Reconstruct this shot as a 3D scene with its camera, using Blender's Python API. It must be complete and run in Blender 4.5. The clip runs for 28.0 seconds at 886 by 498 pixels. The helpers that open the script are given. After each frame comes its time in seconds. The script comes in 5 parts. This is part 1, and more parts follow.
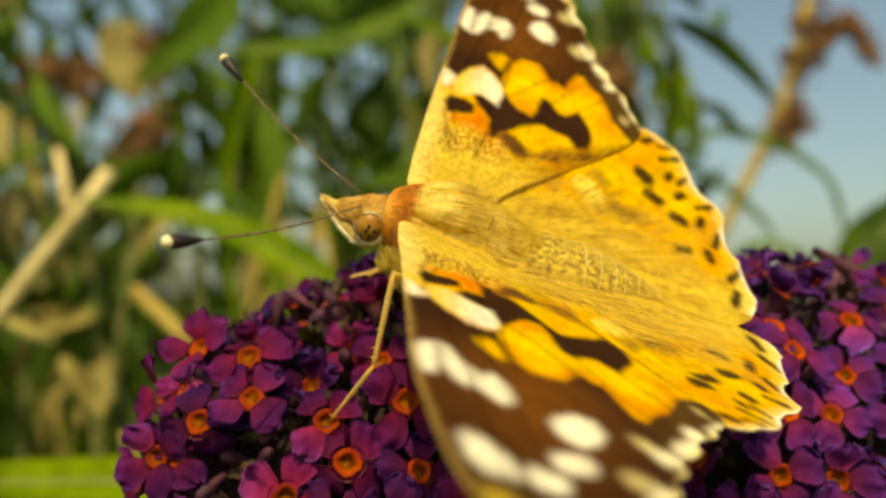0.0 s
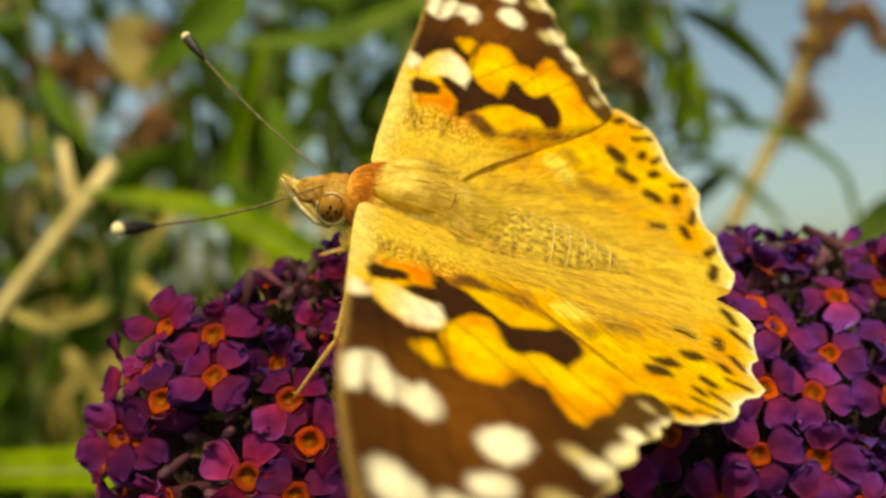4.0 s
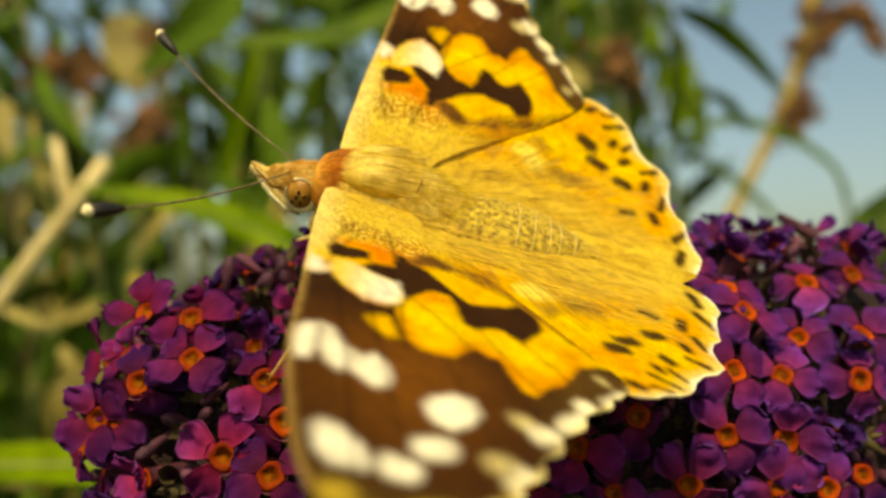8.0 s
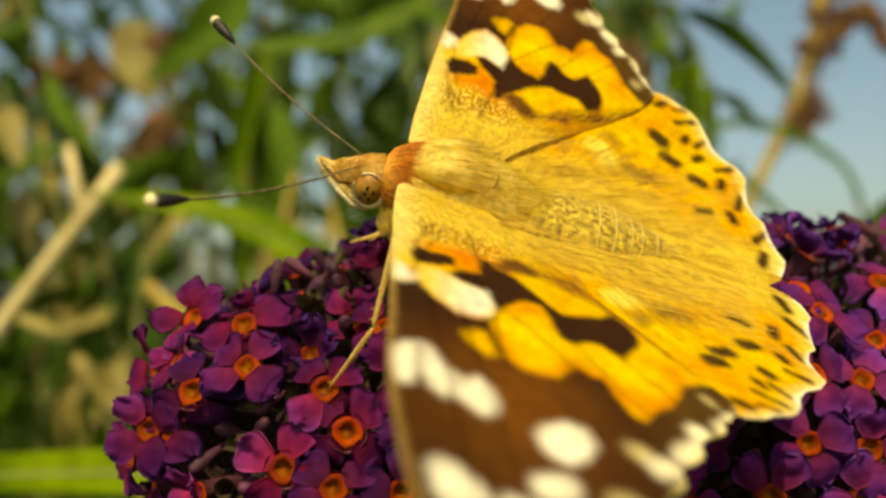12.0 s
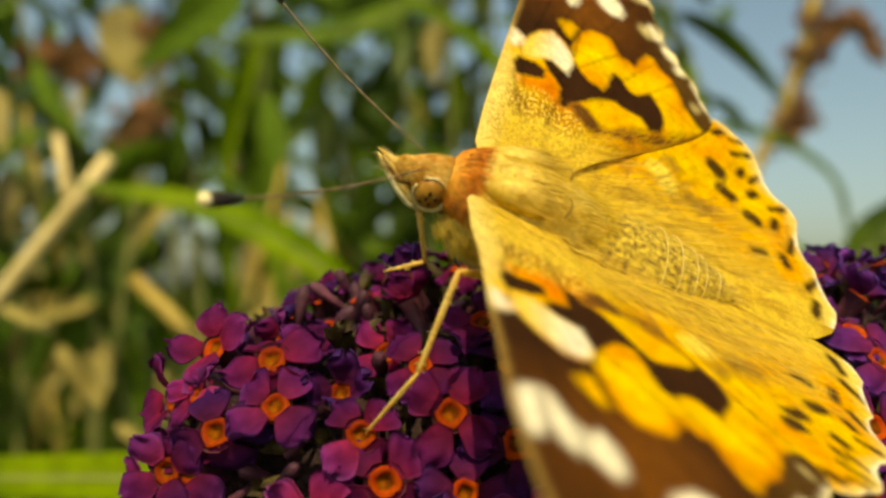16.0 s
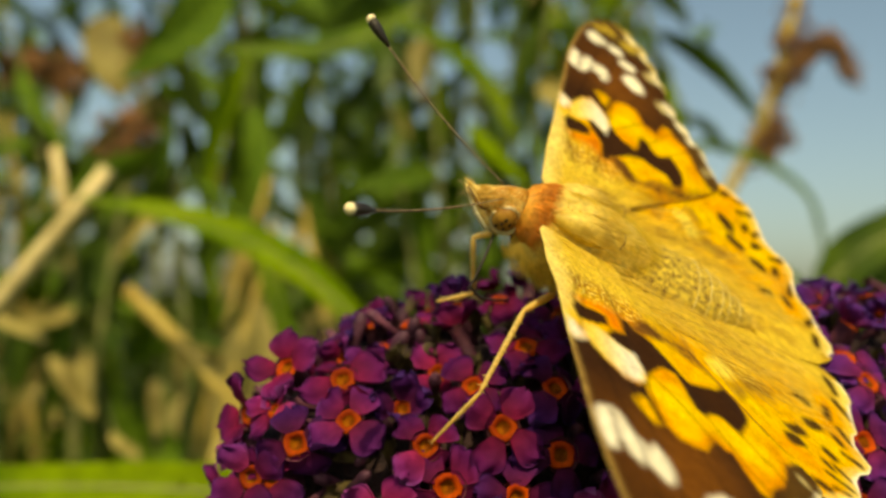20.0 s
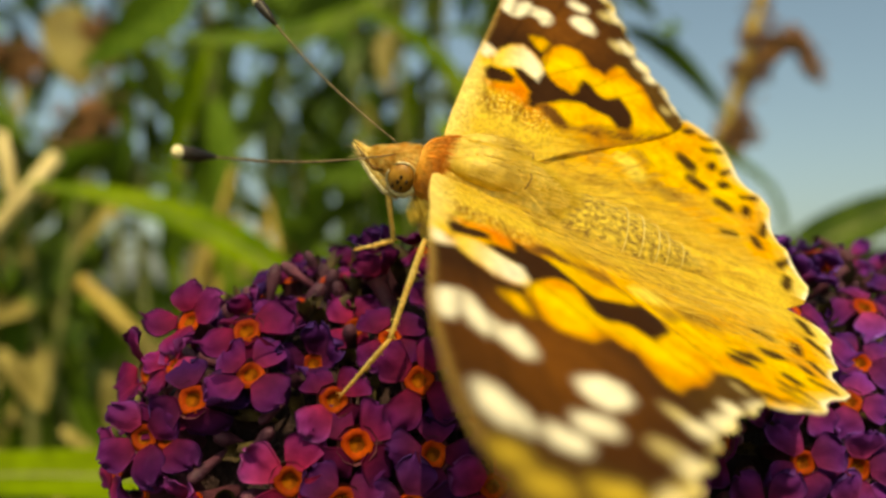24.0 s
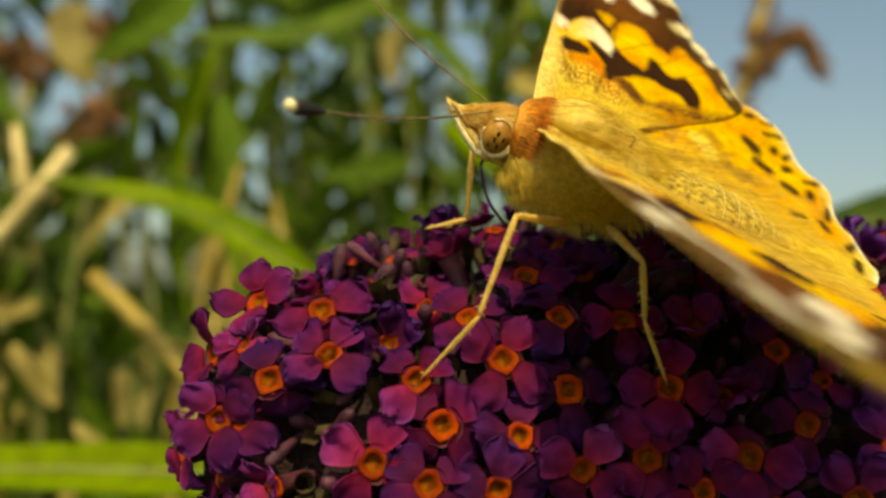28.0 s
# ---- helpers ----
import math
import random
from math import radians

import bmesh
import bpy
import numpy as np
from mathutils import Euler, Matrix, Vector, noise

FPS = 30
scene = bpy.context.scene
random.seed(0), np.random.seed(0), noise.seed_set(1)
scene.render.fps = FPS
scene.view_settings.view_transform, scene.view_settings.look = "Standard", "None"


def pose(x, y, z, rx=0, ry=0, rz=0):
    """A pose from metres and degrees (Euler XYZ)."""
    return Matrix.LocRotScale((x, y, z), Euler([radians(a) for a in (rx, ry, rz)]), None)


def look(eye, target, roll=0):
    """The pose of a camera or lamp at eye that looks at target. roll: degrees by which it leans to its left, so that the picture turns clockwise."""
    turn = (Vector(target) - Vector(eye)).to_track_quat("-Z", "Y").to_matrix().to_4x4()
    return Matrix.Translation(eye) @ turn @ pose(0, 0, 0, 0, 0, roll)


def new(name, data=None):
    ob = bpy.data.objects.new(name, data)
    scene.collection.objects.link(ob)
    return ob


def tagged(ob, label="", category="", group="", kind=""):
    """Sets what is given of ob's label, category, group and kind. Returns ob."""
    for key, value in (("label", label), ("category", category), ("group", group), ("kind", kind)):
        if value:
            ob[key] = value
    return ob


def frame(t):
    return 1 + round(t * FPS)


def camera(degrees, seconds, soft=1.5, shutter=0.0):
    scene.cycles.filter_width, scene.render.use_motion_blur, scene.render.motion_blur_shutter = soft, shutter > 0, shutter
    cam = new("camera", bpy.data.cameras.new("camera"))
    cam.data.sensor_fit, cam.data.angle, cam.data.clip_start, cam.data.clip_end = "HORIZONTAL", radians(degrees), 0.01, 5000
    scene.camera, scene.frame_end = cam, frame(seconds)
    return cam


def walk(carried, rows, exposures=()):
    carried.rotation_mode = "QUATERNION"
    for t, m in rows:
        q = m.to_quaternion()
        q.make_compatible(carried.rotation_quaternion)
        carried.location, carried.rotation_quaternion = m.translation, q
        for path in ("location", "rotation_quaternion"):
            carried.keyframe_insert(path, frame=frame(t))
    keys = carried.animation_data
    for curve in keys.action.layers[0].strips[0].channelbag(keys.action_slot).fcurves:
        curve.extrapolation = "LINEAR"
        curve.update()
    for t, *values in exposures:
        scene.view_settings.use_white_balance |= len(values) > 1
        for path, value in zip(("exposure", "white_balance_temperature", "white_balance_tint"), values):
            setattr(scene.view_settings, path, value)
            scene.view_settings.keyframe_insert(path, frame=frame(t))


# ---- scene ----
# ---------------------------------------------------------------- camera
cam = camera(56.0, 28.0, soft=2.7)
cam.data.dof.use_dof = True
cam.data.dof.focus_distance = 0.0452
cam.data.dof.aperture_fstop = 31.0
walk(cam, [
    (0, pose(-0.00404, -0.05032, 1.09943, 93.42, -0.23, -0.65)),
    (0.5, pose(-0.00361, -0.05010, 1.09892, 93.32, -0.18, -0.53)),
    (1, pose(-0.00221, -0.04969, 1.09831, 93.30, -0.12, -0.40)),
    (1.5, pose(-0.00185, -0.04971, 1.09890, 93.40, -0.13, -0.29)),
    (2, pose(-0.00090, -0.04984, 1.09876, 93.49, -0.03, -0.02)),
    (2.5, pose(-0.00091, -0.04996, 1.09918, 93.45, -0.11, 0.19)),
    (3, pose(-0.00082, -0.04982, 1.09853, 93.25, -0.04, 0.24)),
    (3.5, pose(-0.00138, -0.04950, 1.09802, 93.00, -0.03, 0.20)),
    (5.5, pose(-0.00128, -0.04770, 1.10014, 93.17, 0.33, 0.42)),
    (6, pose(-0.00009, -0.04789, 1.09996, 93.39, 0.24, 0.54)),
    (6.5, pose(0.00010, -0.04871, 1.09945, 93.43, 0.16, 0.43)),
    (7, pose(0.00022, -0.04914, 1.09834, 93.39, -0.01, 0.13)),
    (7.5, pose(0.00036, -0.04948, 1.09767, 93.23, -0.02, 0.03)),
    (8, pose(0.00000, -0.04973, 1.09739, 93.00, 0.04, 0.00)),
    (8.5, pose(-0.00112, -0.04986, 1.09719, 92.93, 0.15, 0.02)),
    (9, pose(-0.00121, -0.04973, 1.09685, 92.91, 0.18, 0.13)),
    (9.5, pose(-0.00180, -0.04924, 1.09811, 92.98, 0.47, 0.18)),
    (10, pose(-0.00217, -0.04881, 1.09797, 93.12, 0.28, 0.13)),
    (10.5, pose(-0.00221, -0.04864, 1.09785, 93.15, 0.37, 0.21)),
    (11, pose(-0.00230, -0.04813, 1.09719, 93.16, 0.29, 0.27)),
    (11.5, pose(-0.00276, -0.04751, 1.09672, 93.22, 0.15, 0.32)),
    (12, pose(-0.00338, -0.04753, 1.09733, 93.31, 0.43, 0.41)),
    (12.5, pose(-0.00382, -0.04805, 1.09755, 93.24, 0.51, 0.59)),
    (14.5, pose(-0.00605, -0.04871, 1.09698, 92.81, -0.23, -0.17)),
    (15, pose(-0.00664, -0.04732, 1.09822, 92.81, -0.61, -0.59)),
    (15.5, pose(-0.00650, -0.04583, 1.09855, 92.79, -0.86, -0.76)),
    (16, pose(-0.00671, -0.04460, 1.09968, 92.92, -1.01, -0.81)),
    (16.5, pose(-0.00732, -0.04412, 1.10033, 93.29, -1.35, -0.89)),
    (17, pose(-0.00805, -0.04415, 1.10017, 93.51, -1.43, -0.94)),
    (17.5, pose(-0.00775, -0.04459, 1.09890, 93.64, -1.45, -1.03)),
    (18, pose(-0.00855, -0.04533, 1.09935, 93.76, -1.38, -1.15)),
    (18.5, pose(-0.01033, -0.04740, 1.10113, 93.80, -1.37, -1.25)),
    (19, pose(-0.01225, -0.04998, 1.10153, 93.85, -1.41, -1.48)),
    (19.5, pose(-0.01255, -0.05146, 1.10030, 93.89, -1.65, -1.94)),
    (20, pose(-0.01139, -0.05111, 1.10069, 93.72, -1.56, -2.40)),
    (20.5, pose(-0.01030, -0.04975, 1.10137, 93.67, -1.48, -2.67)),
    (21, pose(-0.00959, -0.04830, 1.10178, 93.99, -1.44, -2.82)),
    (21.5, pose(-0.00852, -0.04730, 1.10247, 93.99, -1.38, -2.99)),
    (23.5, pose(-0.00572, -0.04756, 1.09838, 93.71, -1.47, -4.20)),
    (24, pose(-0.00788, -0.04709, 1.09775, 93.62, -1.37, -4.38)),
    (24.5, pose(-0.00809, -0.04717, 1.09753, 93.51, -1.25, -4.53)),
    (25, pose(-0.00858, -0.04769, 1.09772, 93.42, -1.21, -4.64)),
    (25.5, pose(-0.00894, -0.04822, 1.09715, 93.41, -1.10, -4.61)),
    (26, pose(-0.00990, -0.04887, 1.09703, 93.56, -1.25, -4.48)),
    (26.5, pose(-0.00987, -0.04888, 1.09535, 93.77, -1.48, -4.42)),
    (27, pose(-0.01073, -0.04764, 1.09567, 93.68, -1.37, -4.27)),
    (27.5, pose(-0.01146, -0.04623, 1.09646, 93.66, -1.26, -4.23)),
    (28, pose(-0.01212, -0.04530, 1.09650, 93.57, -1.35, -4.32)),
], exposures=((0.0, -0.06, 8100, -4), (28.0, -0.06, 8100, -4)))

# ---------------------------------------------------------------- sky and sun
SUN_TO = Vector((-0.03, -0.63, 0.77)).normalized()
sky_world = bpy.data.worlds.new("sky")
sky_world.use_nodes = True
scene.world = sky_world
wn = sky_world.node_tree.nodes
sky = wn.new("ShaderNodeTexSky")
sky.sky_type, sky.sun_disc = "NISHITA", False
sky.sun_elevation = math.asin(SUN_TO.z)
sky.sun_rotation = math.atan2(SUN_TO.x, SUN_TO.y)
sky.air_density, sky.dust_density, sky.ozone_density = 1.0, 3.0, 1.0
wn["Background"].inputs["Strength"].default_value = 0.15
sky_world.node_tree.links.new(sky.outputs[0], wn["Background"].inputs["Color"])
sun = new("sun", bpy.data.lights.new("sun", "SUN"))
sun.data.energy, sun.data.angle, sun.data.color = 4.6, radians(0.5), (1.0, 0.84, 0.56)
sun.matrix_world = look(SUN_TO * 20, (0, 0, 0))

# ---------------------------------------------------------------- helpers of this scene
MM = 0.001
HEAD = pose(0, 0, 1.1, 3, 0, 0)          # frame of the flower head, 1.1 m above the ground


def at(x, y, z):
    """A place near the flower head, given in millimetres."""
    return HEAD @ Vector((x * MM, y * MM, z * MM))


def link_mesh(name, verts, faces, material, smooth=True):
    me = bpy.data.meshes.new(name)
    me.from_pydata([tuple(v) for v in verts], [], faces)
    me.update()
    if material:
        me.materials.append(material)
    if smooth:
        me.polygons.foreach_set("use_smooth", [True] * len(me.polygons))
    return me


def part(name, data, parent, label="", m=None, kind=""):
    ob = new(name, data)
    ob.parent = parent
    if m is not None:
        ob.matrix_basis = m
    return tagged(ob, label=label, kind=kind)


def thing(name, label, category, m=None, data=None, group="", kind=""):
    ob = new(name, data)
    if data is None:
        ob.empty_display_size = 0.005
    if m is not None:
        ob.matrix_basis = m
    return tagged(ob, label, category, group, kind)


def tube(points, radii, sides=8, cap=True):
    """Vertices and faces of a tube along points."""
    verts, faces = [], []
    pts = [Vector(p) for p in points]
    side = None
    for i, p in enumerate(pts):
        d = (pts[min(i + 1, len(pts) - 1)] - pts[max(i - 1, 0)]).normalized()
        if side is None:
            side = d.orthogonal().normalized()
        side = (side - d * side.dot(d)).normalized()
        up = d.cross(side)
        for k in range(sides):
            a = 2 * math.pi * k / sides
            verts.append(p + (side * math.cos(a) + up * math.sin(a)) * radii[i])
    for i in range(len(pts) - 1):
        for k in range(sides):
            k2 = (k + 1) % sides
            faces.append((i * sides + k, i * sides + k2, (i + 1) * sides + k2, (i + 1) * sides + k))
    if cap:
        faces.append(tuple(range(sides))[::-1])
        faces.append(tuple((len(pts) - 1) * sides + k for k in range(sides)))
    return verts, faces


def aim(origin, target, pole=(0, 0, 1)):
    """A pose at origin whose x axis points at target."""
    o, x = Vector(origin), (Vector(target) - Vector(origin)).normalized()
    y = Vector(pole).cross(x)
    if y.length < 1e-6:
        y = x.orthogonal()
    y.normalize()
    z = x.cross(y)
    return Matrix.Translation(o) @ Matrix((x, y, z)).transposed().to_4x4()


# ---------------------------------------------------------------- materials
def material(name, rough=0.6, spec=0.4):
    m = bpy.data.materials.new(name)
    m.use_nodes = True
    p = m.node_tree.nodes["Principled BSDF"]
    p.inputs["Roughness"].default_value = rough
    p.inputs["Specular IOR Level"].default_value = spec
    return m, m.node_tree.nodes, m.node_tree.links, p


def noise_node(nodes, links, scale, detail=3.0, coord="Object"):
    tc = nodes.new("ShaderNodeTexCoord")
    n = nodes.new("ShaderNodeTexNoise")
    n.inputs["Scale"].default_value, n.inputs["Detail"].default_value = scale, detail
    links.new(tc.outputs[coord], n.inputs["Vector"])
    return n


def ramp(nodes, links, source, stops):
    r = nodes.new("ShaderNodeValToRGB")
    while len(r.color_ramp.elements) < len(stops):
        r.color_ramp.elements.new(0.5)
    for e, (pos, col) in zip(r.color_ramp.elements, stops):
        e.position, e.color = pos, (*col, 1)
    links.new(source, r.inputs["Fac"])
    return r


def mixed(nodes, links, a, b, fac, mode="MIX"):
    """a, b: sockets or colours; fac: socket or number."""
    n = nodes.new("ShaderNodeMix")
    n.data_type, n.blend_type = "RGBA", mode
    for sock, v in ((n.inputs[6], a), (n.inputs[7], b), (n.inputs[0], fac)):
        if isinstance(v, bpy.types.NodeSocket):
            links.new(v, sock)
        elif isinstance(v, tuple):
            sock.default_value = (*v, 1)
        else:
            sock.default_value = v
    return n.outputs[2]


def bumped(nodes, links, p, height, strength, distance):
    b = nodes.new("ShaderNodeBump")
    b.inputs["Strength"].default_value, b.inputs["Distance"].default_value = strength, distance
    links.new(height, b.inputs["Height"])
    links.new(b.outputs[0], p.inputs["Normal"])


def two_tone(name, low, high, scale, rough=0.6, spec=0.35, fine=6.0, bump=0.4, dist=0.0002, per_object=0.0, island=0.0, coord="Object", glow=0.0):
    """A surface whose colour drifts between two tones at two scales."""
    m, nodes, links, p = material(name, rough, spec)
    big, small = noise_node(nodes, links, scale, 3, coord), noise_node(nodes, links, scale * fine, 4, coord)
    c1 = ramp(nodes, links, big.outputs["Fac"], ((0.35, low), (0.65, high)))
    c2 = ramp(nodes, links, small.outputs["Fac"], ((0.3, (0.72, 0.72, 0.72)), (0.7, (1.12, 1.12, 1.12))))
    col = mixed(nodes, links, c1.outputs[0], c2.outputs[0], 1.0, "MULTIPLY")
    if per_object or island:
        source = nodes.new("ShaderNodeObjectInfo").outputs["Random"] if per_object else nodes.new("ShaderNodeNewGeometry").outputs["Random Per Island"]
        d = per_object or island
        v = ramp(nodes, links, source, ((0.0, (1 - d, 1 - d, 1 - d)), (1.0, (1 + d, 1 + d * 0.9, 1 + d * 0.6))))
        col = mixed(nodes, links, col, v.outputs[0], 1.0, "MULTIPLY")
    links.new(col, p.inputs["Base Color"])
    bumped(nodes, links, p, small.outputs["Fac"], bump, dist)
    if glow:
        t = nodes.new("ShaderNodeBsdfTranslucent")
        links.new(col, t.inputs["Color"])
        mx = nodes.new("ShaderNodeMixShader")
        mx.inputs[0].default_value = glow
        links.new(p.outputs[0], mx.inputs[1])
        links.new(t.outputs[0], mx.inputs[2])
        links.new(mx.outputs[0], nodes["Material Output"].inputs["Surface"])
    return m


def wing_material():
    m, nodes, links, p = material("wing_scales", 0.75, 0.08)
    pig = nodes.new("ShaderNodeAttribute")
    pig.attribute_name = "pigment"
    scales = noise_node(nodes, links, 9000, 2)
    dust = noise_node(nodes, links, 1500, 4)
    c = mixed(nodes, links, pig.outputs["Color"], ramp(nodes, links, scales.outputs["Fac"], ((0.3, (0.78, 0.76, 0.7)), (0.7, (1.12, 1.1, 1.05)))).outputs[0], 1.0, "MULTIPLY")
    c = mixed(nodes, links, c, ramp(nodes, links, dust.outputs["Fac"], ((0.35, (0.85, 0.82, 0.78)), (0.65, (1.08, 1.08, 1.08)))).outputs[0], 1.0, "MULTIPLY")
    links.new(c, p.inputs["Base Color"])
    bumped(nodes, links, p, scales.outputs["Fac"], 0.35, 0.00006)
    t = nodes.new("ShaderNodeBsdfTranslucent")
    links.new(c, t.inputs["Color"])
    mx = nodes.new("ShaderNodeMixShader")
    mx.inputs[0].default_value = 0.32
    links.new(p.outputs[0], mx.inputs[1])
    links.new(t.outputs[0], mx.inputs[2])
    links.new(mx.outputs[0], nodes["Material Output"].inputs["Surface"])
    return m


def petal_material():
    """Velvety purple that drifts from floret to floret, hot magenta at the throat and violet at the rim."""
    m, nodes, links, p = material("petal", 0.75, 0.1)
    info = nodes.new("ShaderNodeObjectInfo")
    drift = nodes.new("ShaderNodeTexNoise")
    drift.inputs["Scale"].default_value, drift.inputs["Detail"].default_value = 210, 1.0
    links.new(info.outputs["Location"], drift.inputs["Vector"])
    tone = ramp(nodes, links, drift.outputs["Fac"], ((0.3, (0.042, 0.007, 0.08)), (0.43, (0.085, 0.007, 0.085)), (0.56, (0.15, 0.007, 0.08)), (0.7, (0.24, 0.02, 0.16))))
    each = ramp(nodes, links, info.outputs["Random"], ((0.0, (0.6, 0.6, 0.68)), (0.6, (0.9, 0.85, 0.9)), (0.92, (1.1, 1.1, 1.1)), (1.0, (1.5, 2.2, 1.6))))
    pig = nodes.new("ShaderNodeAttribute")
    pig.attribute_name = "pigment"
    big = noise_node(nodes, links, 700, 3)
    vein = noise_node(nodes, links, 3500, 4)
    # the petals turn more violet towards the stem end of the head
    axis = nodes.new("ShaderNodeSeparateXYZ")
    links.new(info.outputs["Location"], axis.inputs[0])
    stem_side = nodes.new("ShaderNodeMapRange")
    for key, value in (("From Min", 0.006), ("From Max", 0.02), ("To Max", 0.75)):
        stem_side.inputs[key].default_value = value
    links.new(axis.outputs["X"], stem_side.inputs["Value"])
    violet = ramp(nodes, links, drift.outputs["Fac"], ((0.35, (0.07, 0.012, 0.13)), (0.65, (0.17, 0.025, 0.23))))
    c = mixed(nodes, links, tone.outputs[0], violet.outputs[0], stem_side.outputs[0])
    c = mixed(nodes, links, c, each.outputs[0], 1.0, "MULTIPLY")
    c = mixed(nodes, links, c, pig.outputs["Color"], 1.0, "MULTIPLY")
    c = mixed(nodes, links, c, ramp(nodes, links, big.outputs["Fac"], ((0.32, (0.55, 0.55, 0.62)), (0.68, (1.25, 1.25, 1.2)))).outputs[0], 1.0, "MULTIPLY")
    links.new(c, p.inputs["Base Color"])
    bumped(nodes, links, p, vein.outputs["Fac"], 0.45, 0.00014)
    t = nodes.new("ShaderNodeBsdfTranslucent")
    links.new(c, t.inputs["Color"])
    mx = nodes.new("ShaderNodeMixShader")
    mx.inputs[0].default_value = 0.35
    links.new(p.outputs[0], mx.inputs[1])
    links.new(t.outputs[0], mx.inputs[2])
    links.new(mx.outputs[0], nodes["Material Output"].inputs["Surface"])
    return m


M_WING = wing_material()
M_PETAL = petal_material()
M_THROAT = two_tone("throat_orange", (0.24, 0.02, 0.002), (0.4, 0.055, 0.003), 700, 0.7, 0.1, bump=0.8, dist=0.00012, per_object=0.35, glow=0.2)
M_PIT = two_tone("throat_pit", (0.1, 0.02, 0.002), (0.24, 0.07, 0.004), 2200, 0.8, 0.05)
M_CALYX = two_tone("calyx", (0.035, 0.02, 0.012), (0.1, 0.075, 0.025), 600, 0.75, per_object=0.4)
M_TUBE = two_tone("corolla_tube", (0.04, 0.01, 0.025), (0.1, 0.025, 0.04), 500, 0.6, per_object=0.3)
# near-black core: the shade deep between the florets is put into this colour
M_CORE = two_tone("gap_shade", (0.012, 0.005, 0.007), (0.035, 0.014, 0.014), 400, 0.8, bump=1.0, dist=0.0006)
M_BUD = two_tone("bud", (0.05, 0.012, 0.035), (0.11, 0.03, 0.06), 600, 0.65, per_object=0.4)
M_FUR = two_tone("golden_fur", (0.82, 0.6, 0.1), (0.92, 0.72, 0.17), 300, 0.6, 0.1, island=0.08, glow=0.5)
M_OLIVE = two_tone("olive_fur", (0.62, 0.44, 0.045), (0.82, 0.62, 0.1), 350, 0.6, 0.1, island=0.12, glow=0.45)
M_FACE = two_tone("face_scales", (0.74, 0.45, 0.07), (0.95, 0.76, 0.28), 1300, 0.6, island=0.25, bump=0.6, dist=0.0001, glow=0.35)
M_RIB = two_tone("abdomen_rib", (0.86, 0.7, 0.2), (0.92, 0.78, 0.3), 900, 0.6, glow=0.4)
M_COLLAR = two_tone("russet_fur", (0.6, 0.2, 0.015), (0.82, 0.4, 0.05), 420, 0.6, island=0.3, glow=0.3)
M_FLAP = two_tone("shoulder_scales", (0.45, 0.29, 0.035), (0.72, 0.51, 0.1), 420, 0.5, 0.2, bump=0.5, dist=0.00008)
M_BODY = two_tone("body_scales", (0.2, 0.11, 0.01), (0.78, 0.56, 0.055), 3000, 0.6, bump=0.8, dist=0.00015)
M_BELLY = two_tone("belly_scales", (0.9, 0.64, 0.12), (0.95, 0.75, 0.2), 500, 0.6, bump=0.6, dist=0.0001, glow=0.4)
M_EYE = two_tone("eye", (0.26, 0.1, 0.012), (0.46, 0.23, 0.03), 1500, 0.45, 0.4, bump=0.3, dist=0.00005)
M_SEAM = two_tone("brown_scales", (0.12, 0.05, 0.01), (0.26, 0.12, 0.02), 900, 0.6)
M_EYE_DOT = two_tone("eye_dot", (0.03, 0.012, 0.005), (0.06, 0.025, 0.01), 900, 0.3)
M_PALE = two_tone("pale_scales", (0.74, 0.56, 0.24), (0.86, 0.74, 0.46), 900, 0.55)
M_DARK = two_tone("dark_chitin", (0.014, 0.01, 0.008), (0.04, 0.028, 0.018), 900, 0.45)
M_SHAFT = two_tone("antenna_shaft", (0.08, 0.055, 0.028), (0.24, 0.17, 0.08), 2500, 0.5)
M_LEG = two_tone("leg_scales", (0.95, 0.66, 0.17), (0.98, 0.76, 0.27), 900, 0.5, bump=0.5, dist=0.00006, glow=0.5)
M_LEAF = two_tone("leaf_green", (0.045, 0.1, 0.006), (0.12, 0.2, 0.014), 25, 0.6, 0.15, per_object=0.5, glow=0.4, bump=0.5, dist=0.001)
M_LEAF_BRIGHT = two_tone("leaf_bright", (0.1, 0.19, 0.003), (0.24, 0.35, 0.008), 45, 0.65, 0.08, per_object=0.25, glow=0.4, bump=0.5, dist=0.0008)
M_LEAF_FAR = two_tone("leaf_far", (0.03, 0.065, 0.008), (0.1, 0.15, 0.02), 6, 0.6, island=0.5, glow=0.3)
M_LEAF_MID = two_tone("leaf_mid", (0.035, 0.09, 0.006), (0.11, 0.19, 0.015), 12, 0.55, 0.3, island=0.6, glow=0.4)
M_LEAF_DRY = two_tone("leaf_dry", (0.2, 0.16, 0.04), (0.38, 0.32, 0.1), 30, 0.7, per_object=0.3, glow=0.2)
M_TWIG = two_tone("twig", (0.5, 0.39, 0.16), (0.74, 0.6, 0.3), 60, 0.7, bump=0.8, dist=0.001)
M_STRAW = two_tone("straw_stalk", (0.3, 0.21, 0.04), (0.46, 0.34, 0.08), 60, 0.7, bump=0.8, dist=0.001)
M_STEM = two_tone("green_stem", (0.13, 0.16, 0.04), (0.26, 0.26, 0.09), 40, 0.6)
M_SPENT = two_tone("spent_flower", (0.12, 0.055, 0.02), (0.26, 0.13, 0.05), 80, 0.8, island=0.4, bump=1.0, dist=0.002)
M_GRASS = two_tone("grass", (0.045, 0.075, 0.015), (0.09, 0.13, 0.03), 3, 0.8, fine=40, bump=1.0, dist=0.02)

